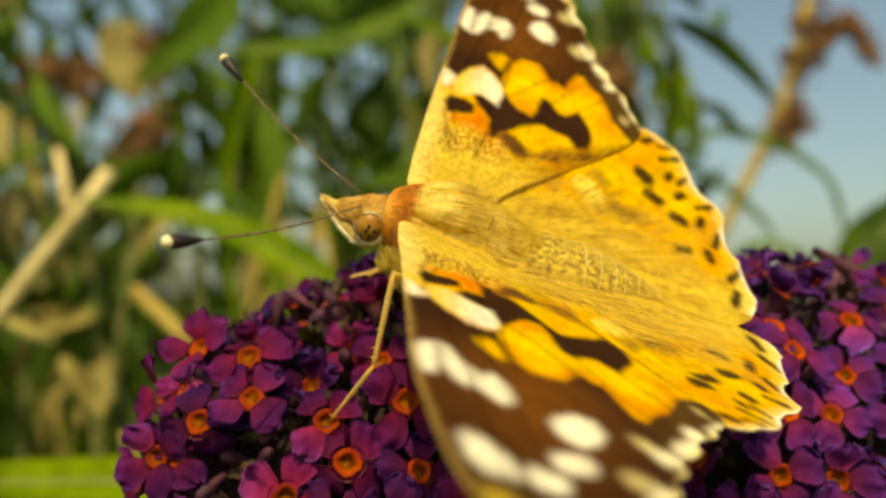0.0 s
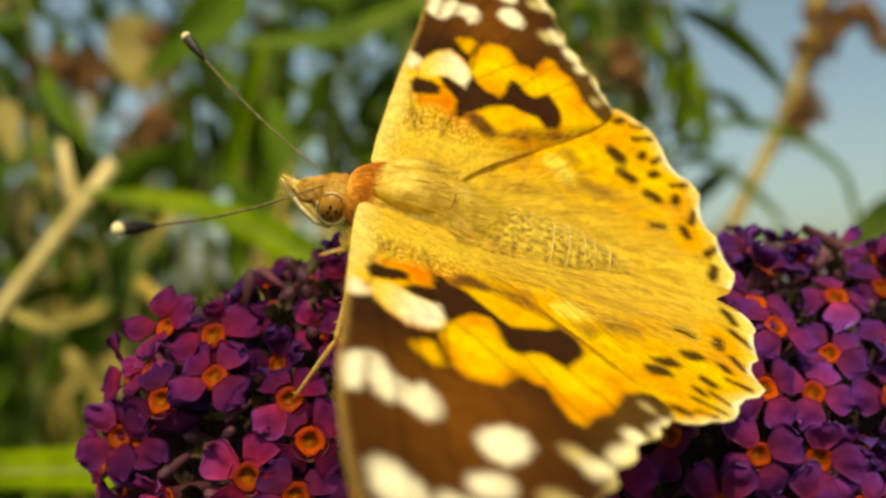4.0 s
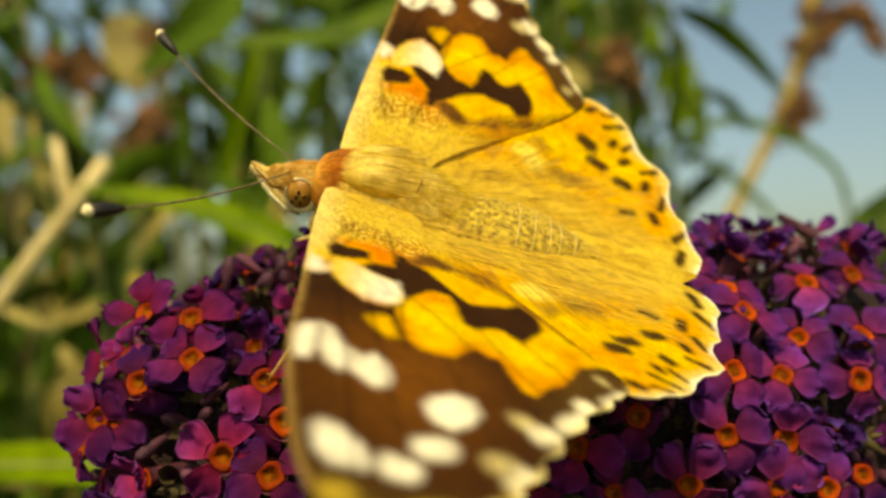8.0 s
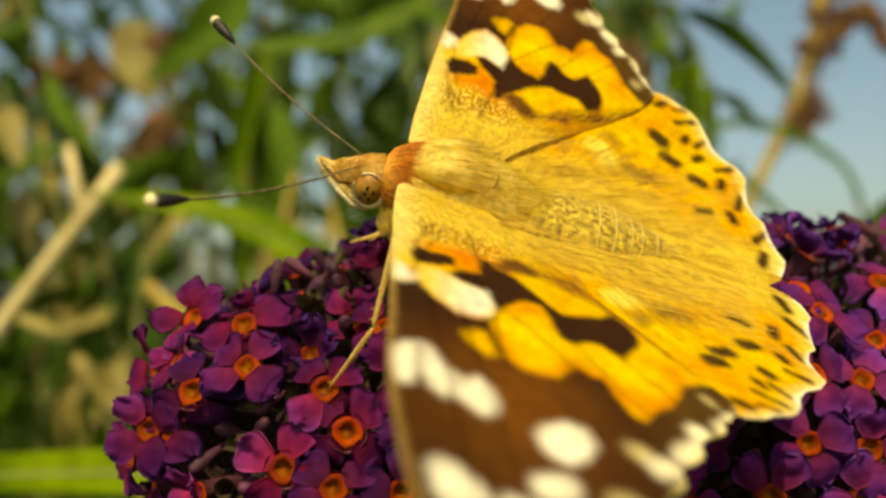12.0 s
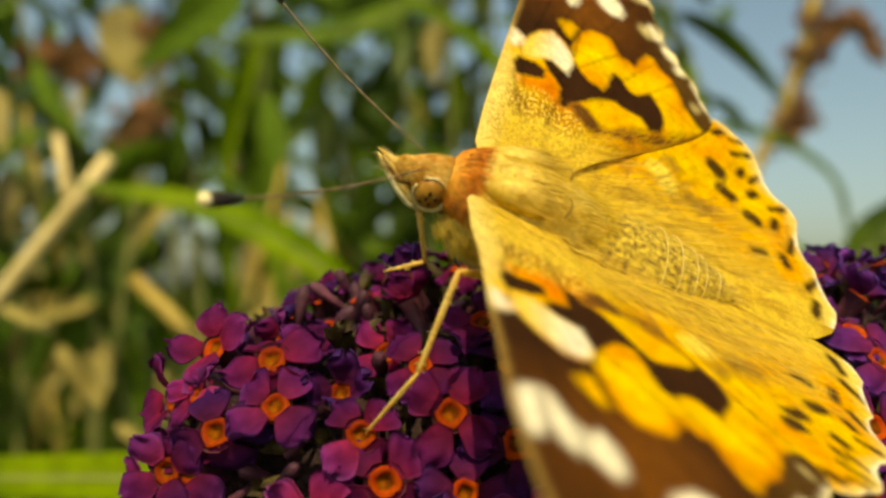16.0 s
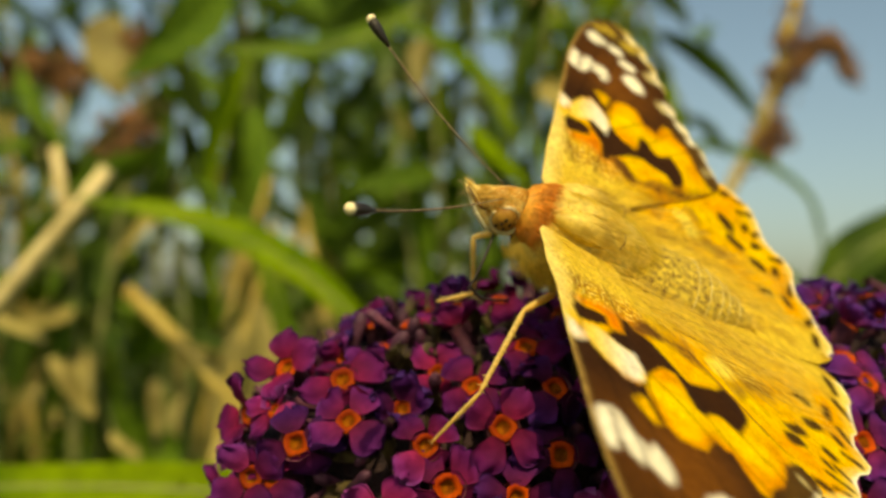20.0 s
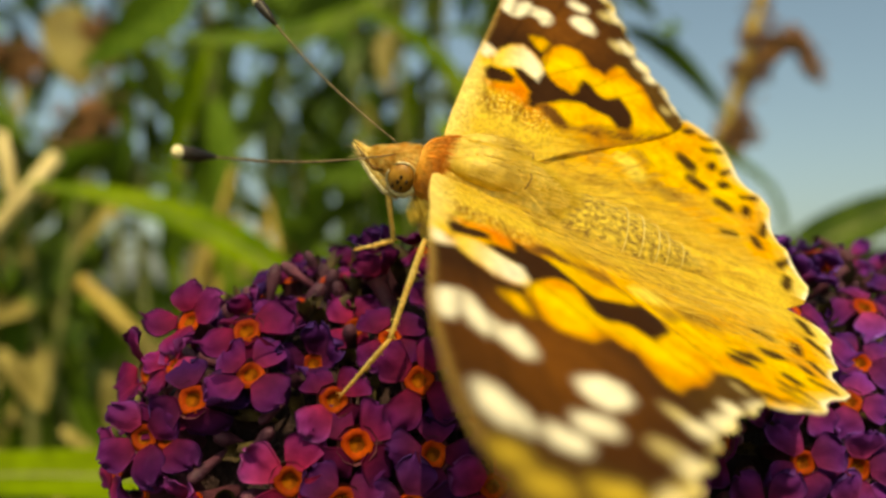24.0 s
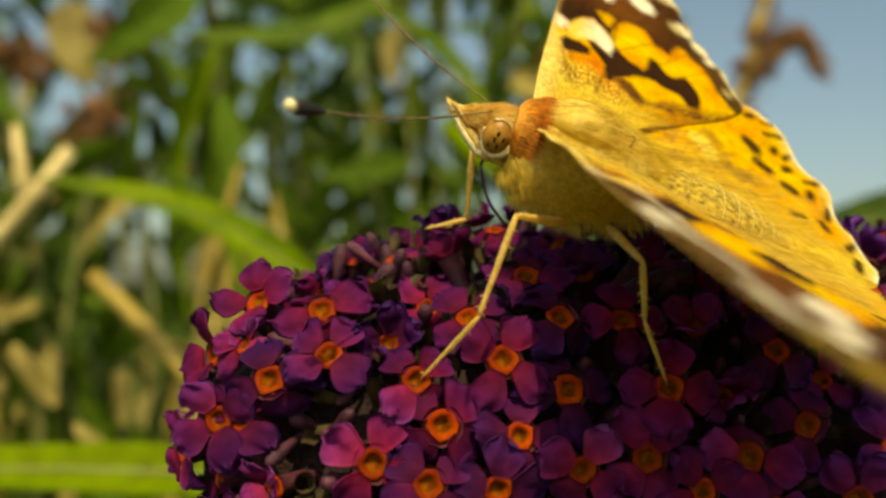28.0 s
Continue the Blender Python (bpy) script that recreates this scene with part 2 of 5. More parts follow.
# ---------------------------------------------------------------- ground
gv = [(-400, -400, 0), (400, -400, 0), (400, 400, 0), (-400, 400, 0)]
ground = new("ground", link_mesh("ground", gv, [(0, 1, 2, 3)], M_GRASS))
tagged(ground, "mown green lawn reaching to the horizon", "lawn", kind="structure")

# ---------------------------------------------------------------- flower head
AX_Z, RAD = -14.0, 15.5


def head_axis(x):
    """Middle (y, z) and half depth and half height of the flower head at x, in millimetres."""
    ry = rz = RAD
    if x < -10:
        ry = RAD * max(0.0, 1 - ((-10 - x) / 14.2) ** 2.6) ** 0.385
    if x < -7:
        rz = RAD * max(0.0, 1 - ((-7 - x) / 17.4) ** 2.15) ** 0.465
    return 12 + max(0.0, x - 5) * 0.25, AX_Z, ry, rz


def head_point(x, a, lift=0.0):
    """A point of the surface at x, a radians round it (0 front, pi/2 top), and the outward normal."""
    y, z, ry, rz = head_axis(x)
    dr = (head_axis(x + 0.2)[2] - head_axis(x - 0.2)[2]) / 0.4
    n = Vector((-dr, -math.cos(a) * rz, math.sin(a) * ry))
    n = Vector((-dr, n.y / max(ry, rz, 0.1), n.z / max(ry, rz, 0.1))).normalized()
    p = Vector((x, y - ry * math.cos(a), z + rz * math.sin(a)))
    return p + n * lift, n


def petal_mesh(seed):
    """One lobe: starts at the throat ring, broad and crinkled, in metres, along +x, facing +z."""
    rnd = random.Random(seed)
    length, width = rnd.uniform(1.6, 2.1), rnd.uniform(1.95, 2.5)
    curl, cup, wave = rnd.uniform(-0.9, 0.5), rnd.uniform(-0.7, 0.6), rnd.uniform(0, 6)
    skew, ruff = rnd.uniform(-0.35, 0.35), rnd.uniform(0.12, 0.3)
    nu, nv = 10, 10
    verts, tint = [], []
    for i in range(nu + 1):
        s = i / nu
        w = width * (0.36 + 0.64 * math.sin(min(1.0, s * 1.25) * math.pi / 2)) * (1.0 if s < 0.58 else math.sqrt(max(0.02, 1 - ((s - 0.58) / 0.43) ** 2)))
        for j in range(nv + 1):
            q = j / nv * 2 - 1
            x = 0.62 + length * s - 0.12 * q * q * s
            z = curl * s * s * 1.1 + cup * q * q * s + ruff * math.sin(wave + 4.5 * q + 3 * s) * s * s + 0.08 * math.sin(wave * 2 + 9 * q) * s * s
            y = q * w / 2 + skew * s * s
            x -= (0.3 * math.sin(wave + 7 * q) + 0.3 * noise.noise(Vector((q * 3, seed, 0)))) * max(0.0, s - 0.55)
            z += 0.42 * noise.noise(Vector((x * 1.3, y * 1.3, seed * 3.1))) * s + 0.16 * noise.noise(Vector((x * 3.6, y * 3.6, seed * 1.7))) * s
            verts.append((x * MM, y * MM, z * MM))
            g = min(1.0, s * 1.35)
            # brighter rim: light caught along the lobe's edge, put into its colour
            edge = 1.0 + 0.9 * max(0.0, abs(q) - 0.72) * 3 * s + 0.8 * max(0.0, s - 0.85) * 4
            tint.append(((1.75 - 0.85 * g) * (0.6 + 0.4 * edge), (1.1 - 0.1 * g) * edge * edge, (0.6 + 0.5 * g) * edge, 1))
    faces = [(i * (nv + 1) + j, (i + 1) * (nv + 1) + j, (i + 1) * (nv + 1) + j + 1, i * (nv + 1) + j + 1) for i in range(nu) for j in range(nv)]
    # underside, 0.12 mm below, joined at the rim
    n = len(verts)
    under = [(x, y, z - 0.00012) for x, y, z in verts]
    rim = [j for j in range(nv + 1)] + [i * (nv + 1) + nv for i in range(1, nu + 1)] + [nu * (nv + 1) + j for j in range(nv - 1, -1, -1)] + [i * (nv + 1) for i in range(nu - 1, 0, -1)]
    faces2 = [tuple(n + k for k in f[::-1]) for f in faces]
    band = [(a, n + a, n + b, b) for a, b in zip(rim, rim[1:] + rim[:1])]
    me = link_mesh("petal", verts + under, faces + faces2 + band, M_PETAL)
    col = me.color_attributes.new("pigment", "FLOAT_COLOR", "POINT")
    col.data.foreach_set("color", [c for t in tint + tint for c in t])
    return me


def throat_mesh():
    """A raised orange ring round a sunken mouth."""
    verts, faces, k = [], [], 16
    for r, z in ((0.76, -0.16), (0.7, -0.05), (0.6, 0.0), (0.48, -0.04), (0.36, -0.16), (0.26, -0.4)):
        for i in range(k):
            a = 2 * math.pi * i / k
            rr = r * (1 + 0.06 * math.sin(4 * a) + 0.03 * math.sin(7 * a))
            verts.append((rr * math.cos(a) * MM, rr * math.sin(a) * MM, z * MM))
    for ring in range(5):
        for i in range(k):
            j = (i + 1) % k
            faces.append((ring * k + i, ring * k + j, (ring + 1) * k + j, (ring + 1) * k + i))
    faces.append(tuple(5 * k + i for i in range(k)))
    me = link_mesh("throat", verts, faces, M_THROAT)
    me.materials.append(M_PIT)
    for poly in me.polygons:
        if poly.index >= 4 * k:
            poly.material_index = 1
    return me


def corolla_mesh():
    """The tube below the lobes, flared to the mouth."""
    v, f = tube([(0, 0, -4.2 * MM), (0.1 * MM, 0, -3.0 * MM), (0.05 * MM, 0, -1.5 * MM), (0, 0, -0.5 * MM), (0, 0, -0.02 * MM)],
                [0.45 * MM, 0.55 * MM, 0.6 * MM, 0.72 * MM, 0.95 * MM], 10, cap=False)
    return link_mesh("corolla", v, f, M_TUBE)


def bud_mesh():
    v, f = tube([(0, 0, -3.5 * MM), (0, 0, -1.2 * MM), (0.05 * MM, 0, 0), (0.1 * MM, 0, 0.7 * MM), (0.1 * MM, 0, 1.1 * MM)],
                [0.25 * MM, 0.4 * MM, 0.62 * MM, 0.5 * MM, 0.08 * MM], 8)
    return link_mesh("bud", v, f, M_BUD)


def calyx_mesh():
    """An empty green-brown cup with four teeth."""
    verts, faces, k = [], [], 12
    for r, z in ((0.12, -3.0), (0.4, -1.4), (0.55, -0.4), (0.6, 0.3)):
        for i in range(k):
            a = 2 * math.pi * i / k
            verts.append((r * math.cos(a) * MM, r * math.sin(a) * MM, (z + (0.45 * math.cos(4 * a) if z > 0 else 0)) * MM))
    for ring in range(3):
        for i in range(k):
            j = (i + 1) % k
            faces.append((ring * k + i, ring * k + j, (ring + 1) * k + j, (ring + 1) * k + i))
    return link_mesh("calyx", verts, faces, M_CALYX)


flower = thing("butterfly_bush_flower_head", "dense purple flower head of small florets with orange throats", "flower", HEAD.copy())


def build_flower():
    rnd = random.Random(5)
    petals = [petal_mesh(40 + k) for k in range(14)]
    throat, corolla, bud, calyx = throat_mesh(), corolla_mesh(), bud_mesh(), calyx_mesh()
    # inner stalk mass closing the gaps; its near-black stands in for their shade
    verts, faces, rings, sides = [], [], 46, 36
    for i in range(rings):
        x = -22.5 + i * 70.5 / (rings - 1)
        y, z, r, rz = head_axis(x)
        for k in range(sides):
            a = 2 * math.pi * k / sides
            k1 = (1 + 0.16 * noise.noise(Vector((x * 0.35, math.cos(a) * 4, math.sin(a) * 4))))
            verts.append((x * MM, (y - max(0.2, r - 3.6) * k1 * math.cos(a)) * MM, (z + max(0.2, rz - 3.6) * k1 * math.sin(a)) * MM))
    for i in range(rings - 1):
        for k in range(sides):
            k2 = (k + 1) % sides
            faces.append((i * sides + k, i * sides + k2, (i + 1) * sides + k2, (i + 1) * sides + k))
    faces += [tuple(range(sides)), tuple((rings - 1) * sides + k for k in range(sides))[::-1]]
    part("stalk_gap_fill", link_mesh("stalk_gap_fill", verts, faces, M_CORE), flower, "stalk mass filling the gaps, near-black in place of the shade between the florets")
    # the stem that carries the head
    v, f = tube([at_local(46, 23, -14), at_local(70, 30, -18), at_local(120, 45, -40), at_local(170, 60, -110), at_local(205, 110, -500), at_local(190, 170, -1108)], [3 * MM, 2.4 * MM, 2.3 * MM, 2.6 * MM, 3.6 * MM, 5 * MM], 10)
    part("stem", link_mesh("stem", v, f, M_STEM), flower, "grey-green stem of the flower head")

    known = [(-19.2, -10.0), (-17.5, -8.1), (-14.7, -6.5), (-10.1, -7.7), (-8.8, -9.8), (-5.6, -6.7), (-2.2, -8.0), (-4.8, -10.2),
             (-12.2, -11.6), (-9.5, -12.5), (-1.6, -11.8), (1.8, -11.2), (-2.3, -4.6), (1.3, -4.4), (10.1, -6.0), (11.3, -9.8),
             (7.4, -11.2), (4.7, -12.8), (-3.8, -2.1), (-22.8, -12.6), (-15.2, -4.5), (3.2, -7.8), (18.6, -2.6), (27.3, -5.6),
             (21.0, -7.8), (17.6, -7.6), (26.3, -8.4), (20.7, -11.6), (14.2, -13.7), (23.3, -14.5), (24.5, -2.5), (19.2, -4.3), (16.7, -11.1), (20.1, -14.2), (-5.9, -12.8)]
    spots = []
    for x, z in known:
        r = head_axis(x)[3]
        spots.append((x, math.asin(max(-1, min(1, (z - AX_Z) / r))), 0.24))
    # half-open florets that stand proud along the shoulder of the head
    for x, a in ((-21.4, 0.8), (-20.0, 0.35), (-18.9, 0.95)):
        spots.append((x, a, 0.45))
    placed = [head_point(x, a)[0] for x, a, _ in spots]
    # the rest of the surface, loosely spaced: sunk between the open florets in front, standing proud along the crest
    for _ in range(9000):
        x = rnd.uniform(-23.4, 38)
        a = rnd.uniform(-1.0, 2.1)
        p, n = head_point(x, a)
        crest = a > 0.85
        gap = 3.0 if x < 26 else 3.6
        if all((p - q).length > (gap if k >= len(known) or crest else 3.5) for k, q in enumerate(placed)):
            placed.append(p)
            spots.append((x, a, 0.75 if crest else 0.62))
    for x, a, loose in spots:
        lift = rnd.uniform(0.1, 0.8) if loose < 0.4 else rnd.uniform(0.2, 0.8) if loose < 0.5 else rnd.uniform(-3.4, -1.7) if loose > 0.7 and x < -9 else rnd.uniform(-1.1, 0.3) if loose > 0.7 else rnd.uniform(-0.8, 0.6) if x < -18 else rnd.uniform(-2.0, -0.5)
        p, n = head_point(x, a, lift)
        n = (n + Vector((rnd.gauss(0, loose * 0.6), rnd.gauss(0, loose * 0.6) - (0.6 if x < -16 and loose < 0.5 else 0.1), rnd.gauss(0, loose * 0.6)))).normalized()
        turn = n.to_track_quat("Z", "Y").to_matrix().to_4x4() @ pose(0, 0, 0, 0, 0, rnd.uniform(0, 90))
        size = rnd.uniform(1.0, 1.15) if loose < 0.5 else rnd.uniform(0.72, 1.05)
        fl = part("floret", corolla, flower, "", Matrix.Translation(p * MM) @ turn @ Matrix.Scale(size, 4))
        droop = rnd.uniform(-14, 18) if loose < 0.4 else rnd.uniform(-50, -20) if loose < 0.5 else rnd.uniform(-80, -12) if rnd.random() < 0.75 else rnd.uniform(-12, 40)
        for k in range(4):
            tilt = droop + rnd.gauss(0, 13 if loose < 0.5 else 20)
            part("petal", rnd.choice(petals), fl, "", pose(0, 0, 0.00004 * k, 0, 0, 90 * k + rnd.gauss(0, 6)) @ pose(0.0004, 0, 0, 0, tilt, 0) @ pose(-0.0004, 0, 0, rnd.gauss(0, 8)))
        part("throat", throat, fl, "")
    # closed buds and empty calyces in the gaps
    fill = []
    for _ in range(5000):
        x, a = rnd.uniform(-23.5, 30), rnd.uniform(-0.9, 1.9)
        p, n = head_point(x, a)
        if all((p - q).length > 1.7 for q in placed) and all((p - q).length > 1.3 for q in fill):
            fill.append(p)
            q, n = head_point(x, a, rnd.uniform(-2.2, -0.6))
            n = (n + Vector((rnd.gauss(0, 0.4), rnd.gauss(0, 0.4), rnd.gauss(0, 0.4)))).normalized()
            turn = n.to_track_quat("Z", "Y").to_matrix().to_4x4() @ pose(0, 0, 0, 0, 0, rnd.uniform(0, 360))
            if rnd.random() < 0.5:
                part("bud", bud, flower, "", Matrix.Translation(q * MM) @ turn @ Matrix.Scale(rnd.uniform(0.5, 0.95), 4))
            else:
                part("calyx", calyx, flower, "", Matrix.Translation(q * MM) @ turn @ Matrix.Scale(rnd.uniform(0.6, 1.0), 4))


def at_local(x, y, z):
    return (x * MM, y * MM, z * MM)


build_flower()

# ---------------------------------------------------------------- butterfly
HY, HZ = 1.2, 1.2
TWIST_FORE, TWIST_HIND, HIND_DROP = 0.077, 0.086, 2.6
ORANGE, YELLOW, CREAM = (0.8, 0.4, 0.006), (0.86, 0.56, 0.01), (0.92, 0.78, 0.36)
WHITE, DARK, RUST, GOLD = (0.93, 0.89, 0.75), (0.04, 0.014, 0.003), (0.17, 0.058, 0.006), (0.77, 0.56, 0.06)


def curve_at(table, u):
    for (a, b), (c, d) in zip(table, table[1:]):
        if u <= c:
            s = max(0.0, (u - a) / (c - a))
            return b + (d - b) * s
    return table[-1][1]


def seg_gap(u, v, mark):
    """How far (u, v) lies outside a thick stroke."""
    u1, v1, u2, v2, r = mark
    du, dv = u2 - u1, v2 - v1
    s = max(0.0, min(1.0, ((u - u1) * du + (v - v1) * dv) / max(1e-9, du * du + dv * dv)))
    return math.hypot(u - u1 - du * s, v - v1 - dv * s) - r


def ink(gap, soft=0.16):
    return max(0.0, min(1.0, 0.5 - gap / soft / 2))


def lay(base, col, k):
    return tuple(b + (c - b) * k for b, c in zip(base, col))


FORE_FRONT = ((0, 3.4), (1.5, 4.0), (3.2, 4.0), (6.9, 3.8), (10.5, 3.5), (14.5, 3.2), (17.7, 3.0), (19.8, 2.7), (22.5, 2.1), (24.1, 1.6), (25.6, 0.9), (27.0, 0.2), (27.8, -0.7), (28.3, -1.6))
FORE_BACK = ((0, -0.6), (2.5, -1.8), (4.2, -3.4), (7.9, -7.4), (10.6, -10.0), (12.3, -11.4), (13.2, -11.7), (15.0, -10.6), (17.1, -9.0), (19.3, -7.7), (21.2, -6.8), (23.3, -5.8), (25.3, -4.8), (26.9, -3.8), (27.9, -2.7), (28.3, -1.6))
HIND_FRONT = ((-2.4, -13.0), (-1.0, -11.5), (-0.9, -1.5), (0.5, -0.5), (4.2, -1.2), (8, -4.6), (11, -8.0), (12.6, -9.8), (13.2, -10.8), (13.5, -12.0))
HIND_BACK = ((-2.4, -15.3), (-1.7, -17.9), (-0.8, -19.1), (0.4, -19.6), (1.0, -19.75), (1.7, -19.35), (2.6, -19.1), (3.6, -18.95), (4.1, -18.95), (4.6, -18.4), (5.6, -18.0), (6.8, -17.95), (7.6, -18.05), (8.5, -17.4),
             (9.0, -16.5), (9.8, -15.9), (10.8, -15.5), (11.8, -14.9), (12.4, -14.3), (12.8, -13.4), (13.2, -12.9), (13.5, -12.0))

# pattern of the forewing: outlines (outward, forward) in millimetres
APICAL = ((12.4, 4.5), (11.9, 2.9), (11.5, 2.2), (12.7, 1.6), (13.4, 0.6), (13.1, -0.3), (12.3, -1.05), (13.1, -0.9), (14.2, -1.2), (15.1, -1.5), (15.7, -2.1), (15.8, -2.7), (15.7, -3.4), (14.8, -4.0), (14.4, -4.4), (14.6, -4.9), (14.4, -5.5),
          (14.9, -5.75), (15.5, -5.95), (16.3, -6.4), (16.4, -6.9), (15.6, -7.4), (15.0, -8.2), (14.3, -8.6), (13.0, -9.2), (12.1, -10.3), (11.6, -11.2), (13, -14), (32, -14), (32, 5))
BAND = ((10.3, 1.0), (9.5, 0.5), (9.2, -0.05), (8.7, -0.5), (7.3, -0.5), (7.3, -0.9), (8.0, -1.4), (8.6, -2.2), (9.4, -3.0), (9.9, -3.8), (10.1, -4.3), (9.8, -5.0), (9.6, -6.0), (8.8, -6.7), (9.4, -7.5),
        (10.3, -7.8), (11.3, -7.4), (12.4, -6.7), (12.1, -6.2), (11.7, -5.7), (11.8, -5.2), (12.5, -4.4), (12.5, -3.9), (11.7, -3.7), (11.0, -3.6), (10.3, -3.2), (10.4, -2.4), (11.1, -1.6), (11.9, -1.2),
        (11.3, -1.0), (10.6, -0.8), (10.35, -0.5), (10.5, -0.1), (10.6, 0.5))
CELL_SPOT = ((9.0, 2.8), (8.2, 2.5), (8.3, 2.0), (8.35, 1.3), (8.6, 0.85), (9.3, 0.8), (9.7, 1.4), (9.7, 2.0), (9.7, 2.5))
CELL_FLAME = ((7.9, 2.5), (7.4, 2.0), (7.4, 1.3), (7.2, 0.4), (7.1, -0.4), (8.7, -0.5), (9.4, 0.2), (9.3, 0.9), (8.6, 0.9), (8.3, 1.6))
ROOT_SPOT = ((7.8, -1.2), (6.9, -1.7), (6.5, -2.3), (6.8, -3.0), (7.2, -3.0), (7.75, -2.2), (7.9, -1.7))
CREAM_BAR = ((10.2, 2.5), (10.0, 1.8), (10.4, 1.1), (10.65, 0.45), (10.5, -0.3), (10.3, -0.8), (11.5, -1.05), (12.3, -0.85), (12.9, -0.35), (13.3, 0.6), (12.7, 1.35), (12.1, 1.9), (11.4, 2.2))
COSTA_SPOT = ((11.1, 3.7), (10.5, 3.3), (10.5, 2.9), (11.0, 2.45), (11.6, 2.45), (12.0, 3.0), (12.0, 3.6))
SMALL_PATCH = ((14.8, 0.35), (14.2, -0.1), (13.8, -0.7), (14.7, -1.0), (15.3, -1.15), (15.6, -0.7), (15.3, -0.1))
WHITE_BAR = (((17.1, 2.9), (16.6, 2.5), (16.5, 2.1), (17.3, 1.95), (18.4, 1.9), (19.0, 2.0), (19.2, 2.5), (18.5, 2.75)),
             ((16.4, 1.9), (16.5, 1.5), (17.2, 1.0), (17.7, 0.65), (18.9, 0.45), (19.25, 0.9), (18.95, 1.4), (18.3, 1.7), (17.3, 1.85)),
             ((17.6, 0.55), (17.7, 0.1), (17.15, -0.4), (17.6, -0.85), (18.3, -1.1), (19.0, -1.0), (19.4, -0.5), (19.2, 0.0), (18.95, 0.5)))
APEX_SPOT = ((22.8, 1.3), (22.3, 1.0), (22.3, 0.4), (22.8, -0.4), (23.5, -0.8), (24.0, -0.6), (24.2, 0.5), (23.8, 1.0))
ROUND_SPOT = ((19.45, -2.3), (18.85, -2.7), (18.4, -3.5), (18.55, -4.2), (19.3, -4.5), (20.1, -4.1), (20.75, -3.45), (20.5, -2.85), (20.1, -2.5))
SMALL_SPOTS = ((22.0, -2.6, 21.85, -3.05, 0.56), (23.4, -1.5, 23.4, -1.9, 0.54))
PALE_MARKS = ((18.8, -6.1, 18.7, -6.3, 0.36), (22.0, -5.0, 21.9, -5.2, 0.38), (25.3, -2.8, 25.2, -3.3, 0.45), (26.2, -0.8, 26.0, -1.2, 0.4), (25.4, 0.2, 25.3, -0.1, 0.3), (13.4, -10.2, 13.5, -10.3, 0.15))
EDGE_MARKS = ((19.3, -6.8, 19.0, -7.2, 0.5), (18.0, -8.05, 17.3, -8.7, 0.45), (16.6, -9.2, 16.3, -9.0, 0.45), (15.5, -10.3, 14.2, -11.2, 0.42), (22.3, -6.0, 22.9, -5.7, 0.5), (24.6, -4.9, 25.2, -4.6, 0.5), (26.5, -3.6, 26.9, -3.2, 0.45))
RUST_PATCH = (6.1, 1.9, 6.2, -1.0, 0.9)
VEINS = ((11.6, -1.6, 14.5, -4.1, 0.075), (12.2, -6.4, 14.6, -8.5, 0.075), (12.3, -1.1, 15.0, -1.3, 0.075), (13.3, -0.6, 16.2, -1.6, 0.05), (12.0, -4.4, 15.9, -7.0, 0.05), (12.9, 0.4, 21.5, -1.6, 0.05), (16.0, -3.0, 22.0, -5.4, 0.05), (12.2, 1.9, 24.5, -0.4, 0.05), (5.5, 1.5, 11.0, 2.6, 0.05),
         (3.0, 1.4, 8.2, 2.7, 0.075), (5.0, 0.2, 8.6, -0.6, 0.075), (9.4, -0.2, 10.9, -0.9, 0.04))
HIND_MARKS = ((9.2, -11.6, 8.8, -12.2, 0.42), (7.7, -12.3, 7.3, -13.1, 0.36), (6.2, -14.2, 6.0, -14.8, 0.36), (3.5, -14.4, 3.7, -15.2, 0.22),
              (8.2, -14.6, 8.5, -14.9, 0.26), (6.2, -16.1, 6.7, -16.25, 0.24), (3.4, -16.75, 4.0, -16.6, 0.26), (9.6, -13.8, 9.9, -13.95, 0.22), (12.3, -11.9, 12.6, -12.4, 0.2))
HIND_EDGE = ((11.0, -13.2, 11.5, -14.4, 0.2), (9.4, -14.6, 10.1, -15.2, 0.2), (7.7, -16.0, 8.1, -17.0, 0.22), (4.7, -17.2, 5.8, -17.5, 0.24), (2.1, -18.0, 3.0, -18.8, 0.28), (0.0, -18.0, 1.0, -18.3, 0.3), (12.2, -13.0, 12.3, -13.8, 0.14))
PALE_PATCH = (6.1, -7.6, 5.4, -8.2, 0.75)
HIND_FAINT = ((5.3, -9.8, 5.1, -11.4, 0.55), (7.6, -8.4, 7.0, -8.8, 0.35))


def poly_gap(u, v, poly):
    """How far (u, v) lies outside a closed outline; less than zero inside."""
    best, inside = 9.0, False
    a, b = poly[-1]
    for c, d in poly:
        du, dv = c - a, d - b
        s = max(0.0, min(1.0, ((u - a) * du + (v - b) * dv) / (du * du + dv * dv + 1e-9)))
        best = min(best, math.hypot(u - a - du * s, v - b - dv * s))
        if (b > v) != (d > v) and u < a + du * (v - b) / dv:
            inside = not inside
        a, b = c, d
    return -best if inside else best


